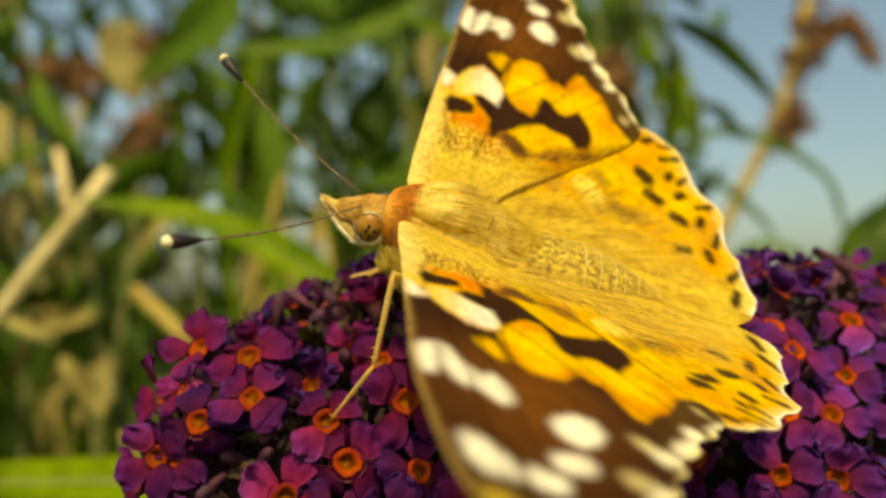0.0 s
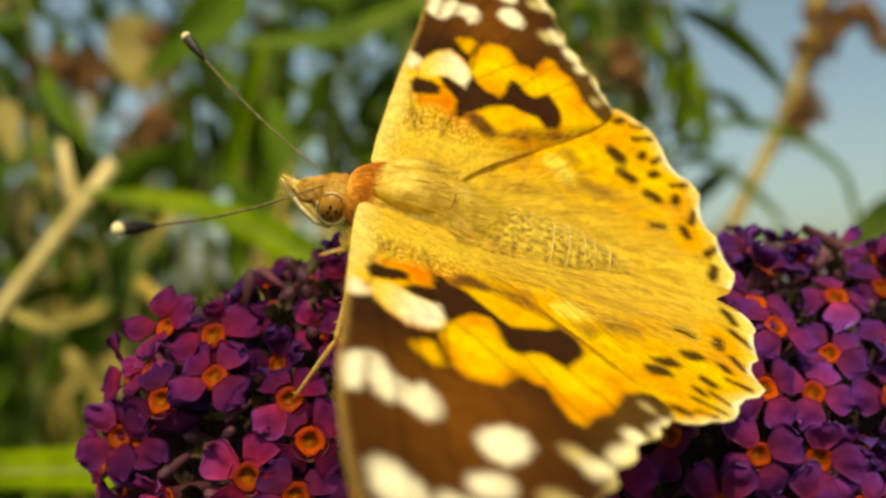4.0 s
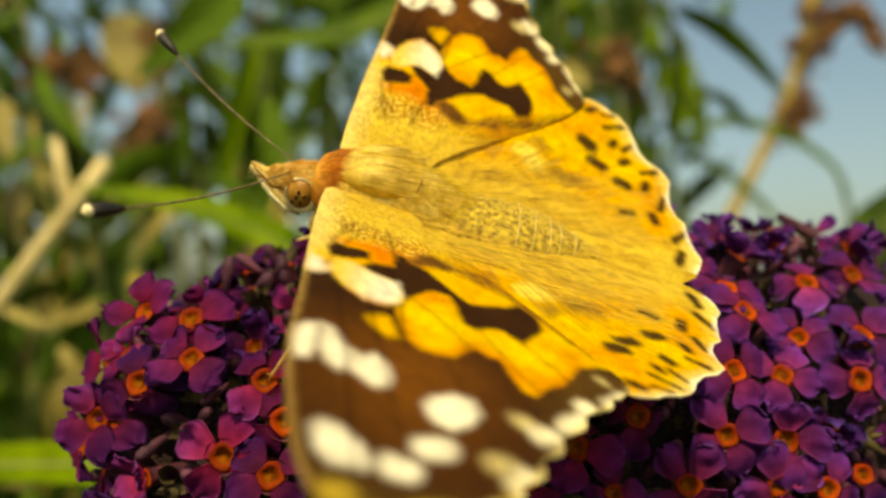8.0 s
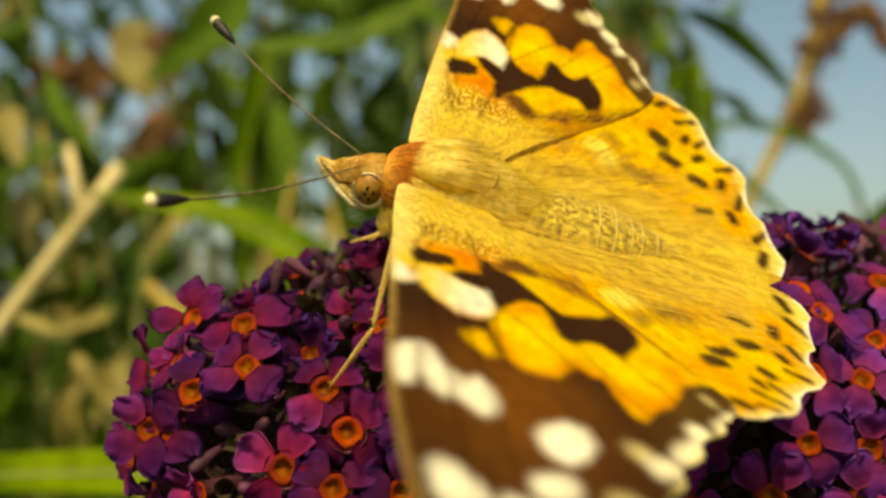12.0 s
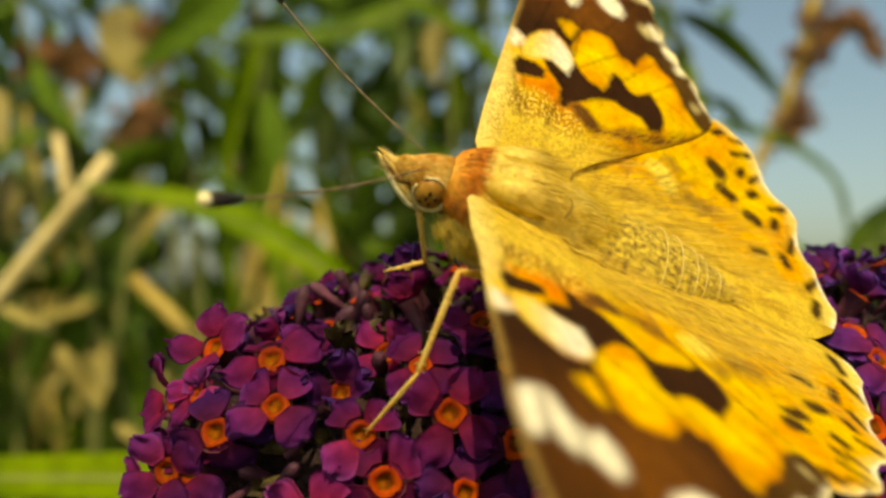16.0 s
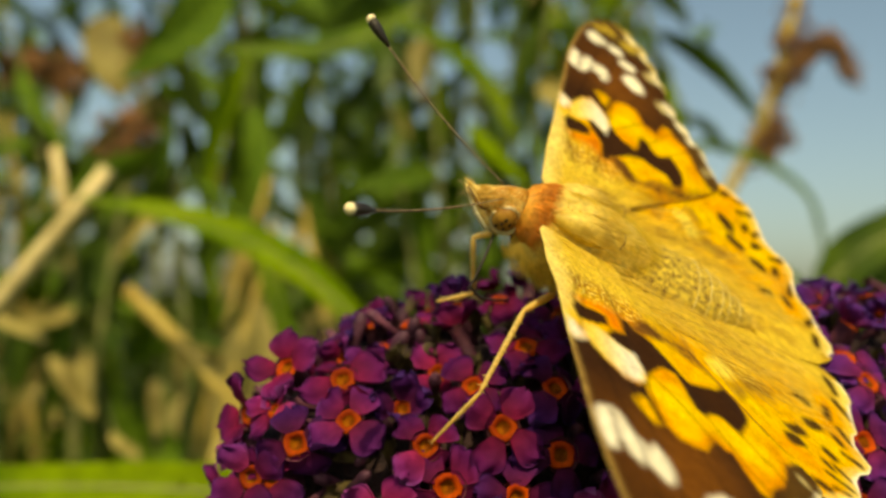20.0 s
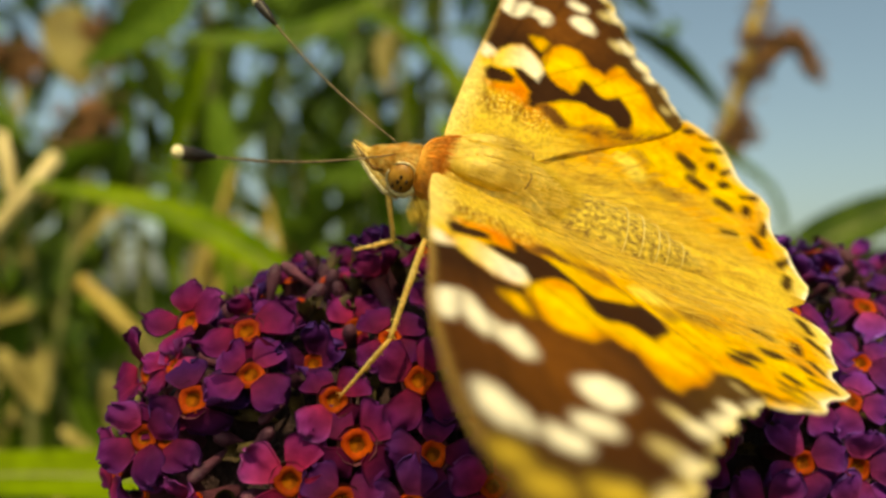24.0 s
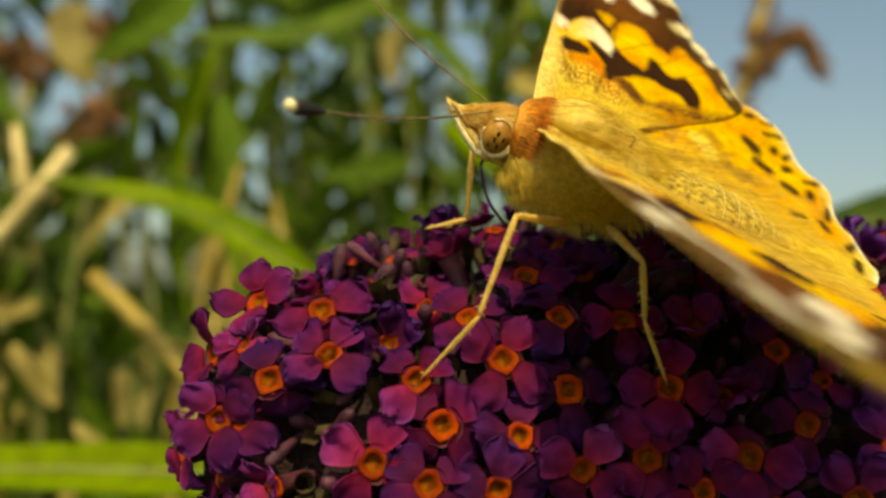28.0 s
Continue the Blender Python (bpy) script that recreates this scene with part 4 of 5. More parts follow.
        v, f = tube([Vector(p) * MM for p in ((5.4, sign * 0.68, -1.25), (6.3, sign * 0.82, -0.98), (7.1, sign * 0.74, -0.42), (7.8, sign * 0.53, 0.18), (8.35, sign * 0.33, 0.6))], [0.14 * MM, 0.2 * MM, 0.2 * MM, 0.13 * MM, 0.03 * MM], 7)
        part("palp_stripe", link_mesh("palp_stripe", v, f, M_PALE), head, "whitish stripe along the palp")
        v, f = tube([Vector(p) * MM for p in ((6.5, sign * 0.6, 0.1), (7.2, sign * 0.66, 0.1), (7.8, sign * 0.5, 0.5), (8.4, sign * 0.28, 0.88))], [0.05 * MM, 0.12 * MM, 0.1 * MM, 0.03 * MM], 7)
        part("palp_band", link_mesh("palp_band", v, f, M_SEAM), head, "dark brown band along the palp")

        def palp_root(rnd, sign=sign):
            k = rnd.random()
            return Vector((5.8 + 2.4 * k, sign * (0.9 - 0.5 * k), -0.9 + 1.6 * k)) + Vector((rnd.gauss(0, 0.12), 0, rnd.gauss(0, 0.12))), Vector((1.0, sign * 0.3, rnd.uniform(-0.5, 0.9))), 1.0
        v, f = hairs(260, 95 + sign, palp_root, 0.5, 0.012)
        part("fringe", link_mesh("fringe", v, f, M_PALE), head, "pale bristles of the palp", kind="stuff")
        # antenna along +x, keyed at its root
        pts = [(13.0 * s, 0, -0.5 * math.sin(s * math.pi)) for s in np.linspace(0, 0.93, 16)]
        v, f = tube([Vector(p) * MM for p in pts], [(0.03 + 0.03 * min(1.0, i / 5) + 0.01 * (i % 2)) * MM for i in range(16)], 7)
        ant = part("antenna", link_mesh("antenna", v, f, M_SHAFT), bf, "thin dark antenna with a pale-tipped club", pose(6.2 * MM, sign * 0.6 * MM, 1.3 * MM))
        v, f = tube([Vector((x, 0, z)) * MM for x, z in ((10.9, -0.25), (11.5, -0.17), (12.1, -0.1), (12.6, -0.04), (12.75, -0.02))], [0.1 * MM, 0.24 * MM, 0.34 * MM, 0.33 * MM, 0.28 * MM], 10)
        part("club", link_mesh("club", v, f, M_DARK), ant, "dark club")
        v, f = tube([Vector((x, 0, 0)) * MM for x in (12.7, 12.85, 13.0, 13.1)], [0.3 * MM, 0.32 * MM, 0.24 * MM, 0.05 * MM], 10)
        part("tip", link_mesh("tip", v, f, M_PALE), ant, "pale yellow tip")
        limbs["antenna", sign] = ant

    def limb(length, r0, r1, name, mat, spines=0):
        v, f = tube([(length * s * MM, 0, 0) for s in (-0.02, 0.1, 0.35, 0.65, 0.92, 1.02)], [r * MM for r in (r0 * 0.6, r0, r0 * 1.05, (r0 + r1) / 2, r1, r1 * 0.5)], 9)
        rnd = random.Random(int(length * 100))
        for k in range(spines):
            x = length * rnd.uniform(0.1, 0.98)
            a = rnd.uniform(0, 6.28)
            d = Vector((0.5, math.cos(a), math.sin(a))) * 0.28
            p = Vector((x, math.cos(a) * r1 * 0.8, math.sin(a) * r1 * 0.8))
            n = len(v)
            v += [(p + Vector((0.05, 0, 0))) * MM, (p - Vector((0.05, 0, 0))) * MM, (p + d) * MM]
            f += [(n, n + 1, n + 2)]
        return link_mesh(name, v, f, mat)

    for key, _, _, _, (l1, l2, l3) in LEGS:
        limbs[key, "femur"] = part("femur", limb(l1, 0.24, 0.17, "femur", M_LEG, 6), bf, "pale golden upper leg")
        limbs[key, "tibia"] = part("tibia", limb(l2, 0.17, 0.13, "tibia", M_LEG, 14), bf, "pale golden shin")
        limbs[key, "tarsus"] = part("tarsus", limb(l3, 0.13, 0.08, "tarsus", M_LEG, 10), bf, "thin golden foot")
    for key, length in (("upper", 4.2), ("lower", 4.2)):
        v, f = tube([(length * s * MM, 0, (0.5 if key == "upper" else -0.5) * math.sin(math.pi * s) * MM) for s in np.linspace(-0.03, 1.03, 10)], [0.09 * MM] * 10, 8)
        limbs["proboscis", key] = part("proboscis", link_mesh("proboscis", v, f, M_DARK), bf, "black uncoiled feeding tube")


# hip (on the body), ankle and foot (on the flower head), lengths of femur, shin and foot, all in millimetres
LEGS = (("near_mid", (0.6, 2.2, -2.6), (-7.3, -4.9, -4.0), (-9.9, -2.5, -7.4), (5.0, 5.3, 4.8)),
        ("near_rear", (-1.8, 2.0, -2.0), (1.3, -4.0, -4.1), (3.2, -2.2, -7.6), (4.6, 3.5, 4.2)),
        ("far_mid", (4.4, -0.7, -1.5), (-7.1, 4.0, 1.2), (-9.4, 4.4, 0.6), (2.6, 4.2, 2.5)),
        ("far_rear", (-1.4, -1.8, -2.2), (3.5, 6.0, 0.6), (6.0, 7.0, 0.2), (3.8, 4.4, 2.8)))
build_butterfly()

# ---------------------------------------------------------------- foliage behind
def leaf_mesh(name, mat, seed, slim=0.17, fold=0.25, arch=0.25):
    """A lance-shaped leaf of length 1 along +x, folded along its midrib and arched."""
    rnd = random.Random(seed)
    nu, nv = 12, 6
    twist = rnd.uniform(-0.5, 0.5)
    sway = rnd.uniform(-0.08, 0.08)
    verts, faces = [], []
    for i in range(nu + 1):
        s = i / nu
        w = slim * (math.sin(math.pi * s ** 0.75) ** 0.85) * (1 + 0.05 * math.sin(17 * s)) + 0.004
        for j in range(nv + 1):
            q = j / nv * 2 - 1
            y, z = q * w / 2, abs(q) * w / 2 * fold
            a = twist * s
            verts.append((s, y * math.cos(a) - z * math.sin(a) + sway * math.sin(math.pi * s), y * math.sin(a) + z * math.cos(a) - arch * s * s + 0.006 * math.sin(9 * s + 4 * q)))
    for i in range(nu):
        for j in range(nv):
            faces.append((i * (nv + 1) + j, (i + 1) * (nv + 1) + j, (i + 1) * (nv + 1) + j + 1, i * (nv + 1) + j + 1))
    n = len(verts)
    verts += [(x, y, z - 0.004) for x, y, z in verts]
    faces += [tuple(n + k for k in f[::-1]) for f in faces]
    return link_mesh(name, verts, faces, mat)


LEAVES = [leaf_mesh("leaf", M_LEAF, 200 + k, 0.16 + 0.05 * (k % 3), 0.3, 0.1 + 0.14 * (k % 4)) for k in range(8)]
LEAVES_BRIGHT = [leaf_mesh("leaf", M_LEAF_BRIGHT, 220 + k, 0.15, 0.25, 0.12) for k in range(3)]
LEAVES_DRY = [leaf_mesh("leaf", M_LEAF_DRY, 230 + k, 0.34, 0.5, 0.3) for k in range(3)]


def branch(root, tip, leaves, size, seed, bend=30.0, droop=(-75, 5), bright=0.12, dry=0.04):
    """An arching shoot with its leaves, from root to tip in millimetres."""
    rnd = random.Random(seed)
    a, b = Vector(root), Vector(tip)
    side = Vector((rnd.uniform(-1, 1), rnd.uniform(-0.6, 0.6), 0)) * bend
    line = [a + (b - a) * s + side * math.sin(math.pi * s * 0.9) for s in np.linspace(0, 1, 12)]
    br = thing("leafy_branch", "green shoot of a butterfly bush with long narrow leaves", "branch", HEAD.copy(), group="shoots of the bush behind")
    foot = [Vector((a.x * 0.7 + 30, a.y * 0.8 + 180, -1135)), a.lerp(Vector((a.x * 0.8, a.y * 0.9 + 60, -1135)), 0.5)] if a.z < 0 else [Vector((a.x * 0.4, 1000, -1140)), Vector((a.x * 0.5, 930, -300)), Vector((a.x * 0.7, 850, a.z + 40))]
    v, f = tube([p * MM for p in foot + line], [4 * MM] * len(foot) + [(2.6 - 1.5 * s) * MM for s in np.linspace(0, 1, 12)], 7)
    part("stem", link_mesh("stem", v, f, M_STEM), br)
    for k in range(leaves):
        s = 0.12 + 0.88 * (k + rnd.random()) / leaves
        i = min(10, int(s * 11))
        p = line[i].lerp(line[i + 1], s * 11 - i)
        r = rnd.random()
        me = rnd.choice(LEAVES_BRIGHT if r < bright else LEAVES_DRY if r < bright + dry else LEAVES)
        length = size * rnd.uniform(0.6, 1.25) * MM * (0.5 if me in LEAVES_DRY else 1)
        m = Matrix.Translation(p * MM) @ pose(0, 0, 0, 0, 0, rnd.uniform(0, 360)) @ pose(0, 0, 0, rnd.uniform(-70, 70), -rnd.uniform(*droop), 0) @ Matrix.Scale(length, 4)
        part("leaf", me, br, "", m)
    return br


def build_branches():
    rnd = random.Random(31)
    for k in range(33):
        y = rnd.choice((670, 600, 720, 850, 980, 1120)) + rnd.uniform(-50, 50)
        d = y + 50
        lo, hi = -0.62 * d, 0.27 * d
        x = lo + (hi - lo) * ((k * 0.618) % 1.0)
        top = rnd.uniform(0.1, 0.42) * d
        branch((x + rnd.uniform(-40, 40), y, -0.42 * d), (x + rnd.uniform(-140, 140), y + rnd.uniform(-60, 60), top), 15, 62 + 0.075 * d, 300 + k, dry=0.1)


build_branches()


def blade(points, width, mat_leaf, name, label, category):
    """A single long leaf laid along a line, in millimetres, folded at its midrib."""
    pts = [Vector(p) for p in points]
    fine = []
    for i in range(len(pts) - 1):
        a, b, c, d = pts[max(i - 1, 0)], pts[i], pts[i + 1], pts[min(i + 2, len(pts) - 1)]
        for s in np.linspace(0, 1, 6, endpoint=False):
            fine.append(0.5 * ((2 * b) + (c - a) * s + (2 * a - 5 * b + 4 * c - d) * s * s + (3 * b - a - 3 * c + d) * s ** 3))
    fine.append(pts[-1])
    verts, faces, n = [], [], len(fine)
    for i, p in enumerate(fine):
        s = i / (n - 1)
        t = (fine[min(i + 1, n - 1)] - fine[max(i - 1, 0)]).normalized()
        side = t.cross(Vector((0.1, -0.8, 0.6))).normalized()
        up = side.cross(t)
        w = width * (math.sin(math.pi * (0.04 + 0.95 * s)) ** 0.7)
        for q in (-1, -0.5, 0, 0.5, 1):
            verts.append((p + side * q * w / 2 + up * (abs(q) * w * 0.16)) * MM)
    for i in range(n - 1):
        for j in range(4):
            faces.append((i * 5 + j, i * 5 + j + 1, (i + 1) * 5 + j + 1, (i + 1) * 5 + j))
    k = len(verts)
    verts += [v - Vector((0, -0.0001, 0.0003)) for v in verts]
    faces += [tuple(k + q for q in f[::-1]) for f in faces]
    return thing(name, label, category, HEAD.copy(), link_mesh(name, verts, faces, mat_leaf))


def stick(lines, name, label, category, mat_stick):
    """A twig: its main stem and side shoots, each (points, thick end, thin end) in millimetres."""
    ob = thing(name, label, category, HEAD.copy())
    for k, (pts, r0, r1) in enumerate(lines):
        m = len(pts)
        v, f = tube([Vector(p) * MM for p in pts], [(r0 + (r1 - r0) * i / (m - 1)) * MM for i in range(m)], 9)
        part("stem" if k == 0 else "side_shoot", link_mesh("stem", v, f, mat_stick), ob)
    return ob


def clump(points, count, spread, size, seed):
    """Dry flower scraps crowded along a line."""
    rnd = random.Random(seed)
    verts, faces = [], []
    for _ in range(count):
        i = rnd.randrange(len(points) - 1)
        p = Vector(points[i]).lerp(Vector(points[i + 1]), rnd.random()) + Vector((rnd.gauss(0, 1), rnd.gauss(0, 1), rnd.gauss(0, 1))) * spread
        q = Euler((rnd.uniform(0, 6), rnd.uniform(0, 6), rnd.uniform(0, 6))).to_matrix() * (size * rnd.uniform(0.5, 1.3))
        n = len(verts)
        for c in ((1, 0, 0), (-0.5, 0.6, 0), (-0.5, -0.6, 0.2), (0, 0, 0.8), (0, 0, -0.6)):
            verts.append((p + q @ Vector(c)) * MM)
        faces += [(n, n + 1, n + 3), (n + 1, n + 2, n + 3), (n + 2, n, n + 3), (n + 1, n, n + 4), (n + 2, n + 1, n + 4), (n, n + 2, n + 4)]
    return link_mesh("spent_flowers", verts, faces, M_SPENT, smooth=False)


stick((([(-330, 330, -1125), (-280, 270, -420), (-205, 232, -90), (-158, 226, -32), (-130, 222, 2), (-117, 221, 18), (-109, 220, 29)], 3.6, 2.4),
       ([(-122, 222, 12), (-124, 222, 22), (-127, 223, 36)], 2.6, 1.4)), "dry_twig", "forked pale dry twig among green leaves", "twig", M_TWIG)
stick((([(-107, 237, -10), (-96, 236, -20), (-83, 235, -33), (-66, 234, -50), (-45, 240, -200), (-60, 300, -1122)], 2.6, 3.4),), "cut_stalk", "yellowish cut stalk slanting among the leaves", "stalk", M_STRAW)


def leaf_with_stalk(points, width, mat_leaf, name, label, foot=False):
    """A long leaf with its midrib as a part of its own, and the shoot that carries it where it has one."""
    ob = blade(points, width, mat_leaf, name, label, "leaf")
    n = len(points)
    v, f = tube([(Vector(p) + Vector((0, -0.35, 0.15))) * MM for p in points], [(0.5 - 0.35 * i / (n - 1)) * MM * (width / 9) for i in range(n)], 6)
    part("midrib", link_mesh("midrib", v, f, M_STEM), ob)
    if foot:
        x, y, z = points[0]
        v, f = tube([Vector(p) * MM for p in ((x, y, z), (x + 6, y + 4, z - 90), (x + 25, y + 30, -500), (x + 20, y + 70, -1128))], [1.2 * MM, 2.2 * MM, 3.4 * MM, 4 * MM], 8)
        part("shoot", link_mesh("shoot", v, f, M_STEM), ob, "green shoot")
    return ob


leaf_with_stalk([(-20, 206, -24), (-32, 203, -11), (-44, 201, -1), (-57, 200, 6), (-80, 200, 14), (-108, 198, 18)], 11.0, M_LEAF_BRIGHT, "long_leaf", "bright green long narrow leaf arching sideways")
leaf_with_stalk([(-52, 260, -40), (-62, 262, -10), (-70, 264, 16)], 8.0, M_LEAF_BRIGHT, "long_leaf", "bright green upright narrow leaf")
leaf_with_stalk([(118, 46, -41), (45, 82, -43), (-36, 92, -37.5), (-46, 91, -36.6), (-60, 90, -36), (-90, 88, -36), (-125, 88, -38)], 8.5, M_LEAF_BRIGHT, "long_leaf", "bright yellow-green leaf lying level below the flower")
leaf_with_stalk([(-10, 420, 145), (-40, 425, 128), (-75, 430, 120), (-125, 440, 122)], 20.0, M_LEAF, "long_leaf", "dark green long leaf hanging over the others")
leaf_with_stalk([(45, 380, 60), (28, 380, 92), (2, 382, 116), (-30, 385, 130)], 11.0, M_LEAF_BRIGHT, "long_leaf", "bright green narrow leaf slanting upward")
for x, z, dx, dz, w in ((-133, -34, 15, -20, 6.5), (-97, -40, 1, -20, 5.5), (-154, -20, 20, -9, 4.0), (-112, -60, 10, -8, 4.0)):
    blade([(x, 240, z), (x + dx * 0.35, 238, z + dz * 0.3), (x + dx * 0.75, 240, z + dz * 0.75), (x + dx, 240, z + dz)], w, M_LEAF_DRY, "dry_leaf", "pale straw-coloured dry leaf hanging down", "leaf")
blade([(-285, 700, 212), (-283, 695, 190), (-276, 690, 165), (-268, 690, 138)], 44.0, M_LEAF_DRY, "dry_leaf", "broad pale dry leaf hanging in the bush", "leaf")

# dried flower stalk against the sky
stalk = stick((([(235, 900, -1140), (262, 880, -280), (282, 880, -30), (318, 880, 30), (349, 880, 92), (378, 880, 152), (402, 880, 222), (420, 880, 320)], 9.0, 6.0),
               ([(398, 880, 195), (417, 880, 232), (443, 880, 262), (467, 880, 262), (487, 880, 230)], 5.0, 3.0)), "dried_flower_stalk", "pale stalk with rusty brown seed heads against the sky", "stalk", M_STRAW)
part("seed_head", clump([(412, 880, 222), (430, 880, 248), (450, 880, 264), (468, 880, 260), (489, 880, 222)], 330, 6, 7, 1), stalk, "drooping rusty brown seed head", kind="stuff")
part("seed_head", clump([(372, 880, 128), (392, 880, 150), (402, 880, 165)], 130, 10, 8, 2), stalk, "brown seed head", kind="stuff")
part("seed_head", clump([(396, 880, 200), (408, 880, 240), (420, 880, 300)], 170, 9, 7, 3), stalk, "brown seed head", kind="stuff")
leaf_with_stalk([(165, 640, 70), (226, 640, 104), (275, 640, 97), (324, 640, 65), (340, 640, 12)], 11.0, M_LEAF, "arching_leaf", "thin green leaf arching against the sky")
leaf_with_stalk([(180, 640, 75), (220, 640, 70), (262, 640, 38), (280, 640, 18)], 11.0, M_LEAF, "arching_leaf", "thin green leaf arching against the sky")
leaf_with_stalk([(230, 640, -10), (270, 640, 12), (310, 640, -2), (350, 640, -36)], 10.0, M_LEAF, "arching_leaf", "thin green leaf arching against the sky")
branch((150, 700, 330), (235, 690, 110), 26, 60, 601, 20, (-88, -35), 0.35, 0.08)
branch((60, 760, 360), (190, 740, 150), 30, 70, 602, 20, (-88, -20), 0.3, 0.1)
branch((150, 600, 280), (215, 610, 120), 22, 55, 603, 15, (-88, -35), 0.4, 0.08)
leaf_with_stalk([(262, 500, -40), (275, 500, 0), (300, 500, 22), (350, 500, 44), (400, 500, 50)], 34.0, M_LEAF, "broad_leaf", "dark green broad leaf beside the flower head", True)
leaf_with_stalk([(270, 520, -60), (310, 520, -18), (360, 520, 0), (420, 520, -6)], 40.0, M_LEAF, "broad_leaf", "dark green broad leaf beside the flower head", True)


def hedge(seed, x0, x1, y0, y1, top, count, size, name, label):
    """A low mass of foliage: many small leaves from the ground to an uneven top."""
    rnd = random.Random(seed)
    verts, faces = [], []
    for _ in range(count):
        x, y = rnd.uniform(x0, x1), rnd.uniform(y0, y1)
        t = top * (0.86 + 0.3 * noise.noise(Vector((x * 1.1, y * 1.1, seed))))
        p = Vector((x, y, t * rnd.random() ** 0.45))
        q = Euler((rnd.uniform(0, 6), rnd.uniform(0, 6), rnd.uniform(0, 6))).to_matrix() * (size * rnd.uniform(0.6, 1.3))
        n = len(verts)
        for c in ((-1, 0, 0), (-0.2, 0.28, 0.05), (-0.2, -0.28, 0.05), (0.4, 0.2, 0), (0.4, -0.2, 0), (1, 0, -0.1)):
            verts.append(p + q @ Vector(c))
        faces += [(n, n + 2, n + 1), (n + 1, n + 2, n + 4, n + 3), (n + 3, n + 4, n + 5)]
    ob = new(name, link_mesh(name, verts, faces, M_LEAF_FAR, smooth=False))
    return tagged(ob, label, "hedge", kind="stuff")


hedge(3, -1.6, 1.1, 1.5, 2.2, 1.06, 9000, 0.05, "hedge", "low dark green hedge behind the flowers")
hedge(4, -6.0, 7.0, 5.0, 7.0, 1.1, 12000, 0.1, "far_hedge", "distant dark green hedge below the horizon")


def shrub(seed, x0, x1, y0, y1, z0, z1, count, size, mat, gap=0.09, grain=4.2):
    """An airy mass of small leaves, with gaps that let the sky through."""
    rnd = random.Random(seed)
    verts, faces = [], []
    while count > 0:
        p = Vector((rnd.uniform(x0, x1), rnd.uniform(y0, y1), rnd.uniform(z0, z1)))
        if noise.noise(p * grain + Vector((seed, 0, 0))) < gap + 0.5 * max(0.0, p.x - x1 + 0.35):
            continue
        count -= 1
        q = Euler((rnd.uniform(-0.8, 0.8), rnd.uniform(0.3, 1.5), rnd.uniform(0, 6.3))).to_matrix() * (size * rnd.uniform(0.6, 1.3))
        n = len(verts)
        for c in ((-1, 0, 0), (-0.2, 0.2, 0.05), (-0.2, -0.2, 0.05), (0.4, 0.15, 0), (0.4, -0.15, 0), (1, 0, -0.1)):
            verts.append(p + q @ Vector(c))
        faces += [(n, n + 2, n + 1), (n + 1, n + 2, n + 4, n + 3), (n + 3, n + 4, n + 5)]
    ob = new("shrub", link_mesh("shrub", verts, faces, mat, smooth=False))
    return tagged(ob, "airy sunlit green shrub with sky showing through", "shrub", kind="stuff")


shrub(7, -1.7, 0.5, 1.3, 2.0, 0.55, 1.95, 1500, 0.085, M_LEAF_FAR)
shrub(8, -0.85, 0.34, 0.8, 1.25, 0.75, 1.62, 1300, 0.036, M_LEAF_MID, 0.12, 6.5)


def spent_spike(points, count, spread, seed):
    """An old flower spike hanging in the bush: its stalk and a crowded head of brown scraps."""
    rnd = random.Random(seed)
    a, b = Vector(points[0]), Vector(points[-1])
    ob = stick((([Vector((b.x * 0.9, b.y + 90, -1135)), b + Vector((rnd.uniform(-20, 20), 20, -150)), b.lerp(a, 0.2) + Vector((0, 0, -40)), a.lerp(b, 0.5), a], 3.0, 1.6),), "spent_flower_spike", "withered purple-brown flower spike among the leaves", "flower", M_STEM)
    part("seed_head", clump(points, count, spread, 7, seed), ob, "withered brown florets", kind="stuff")


spent_spike([(-335, 620, 142), (-308, 620, 150), (-280, 620, 139)], 150, 6, 41)
spent_spike([(-246, 650, 184), (-238, 650, 166), (-232, 650, 156)], 90, 6, 42)
spent_spike([(-208, 560, 96), (-216, 560, 82), (-224, 560, 66)], 110, 7, 43)
spent_spike([(136, 620, 156), (142, 620, 146), (146, 620, 132)], 100, 7, 44)


def straw_shoot(x, y, z0, z1, lean, seed):
    """A bare straw-coloured shoot with a few dry, folded leaves."""
    rnd = random.Random(seed)
    ob = stick((([(x * 0.8, y + 80, -1132), (x, y, z0), (x + lean * 0.4, y, z0 + (z1 - z0) * 0.45), (x + lean, y, z1)], 3.2, 1.8),), "dry_shoot", "straw-coloured dry shoot with withered leaves", "shoot", M_STRAW)
    for k in range(6):
        s = 0.25 + 0.7 * (k + rnd.random()) / 6
        p = Vector((x + lean * s, y, z0 + (z1 - z0) * s))
        m = Matrix.Translation(p * MM) @ pose(0, 0, 0, 0, 0, rnd.uniform(0, 360)) @ pose(0, 0, 0, rnd.uniform(-60, 60), rnd.uniform(35, 85), 0) @ Matrix.Scale(rnd.uniform(40, 66) * MM, 4)
        part("leaf", LEAVES_DRY[k % 3], ob, "", m)


for k, (x, y, z0, z1, lean) in enumerate(((-175, 560, -200, 60, 60), (-40, 560, -200, 40, -50), (-330, 700, -250, 120, -40), (-130, 430, -170, 20, 40), (-390, 760, -260, 160, 45))):
    straw_shoot(x, y, z0, z1, lean, 500 + k)


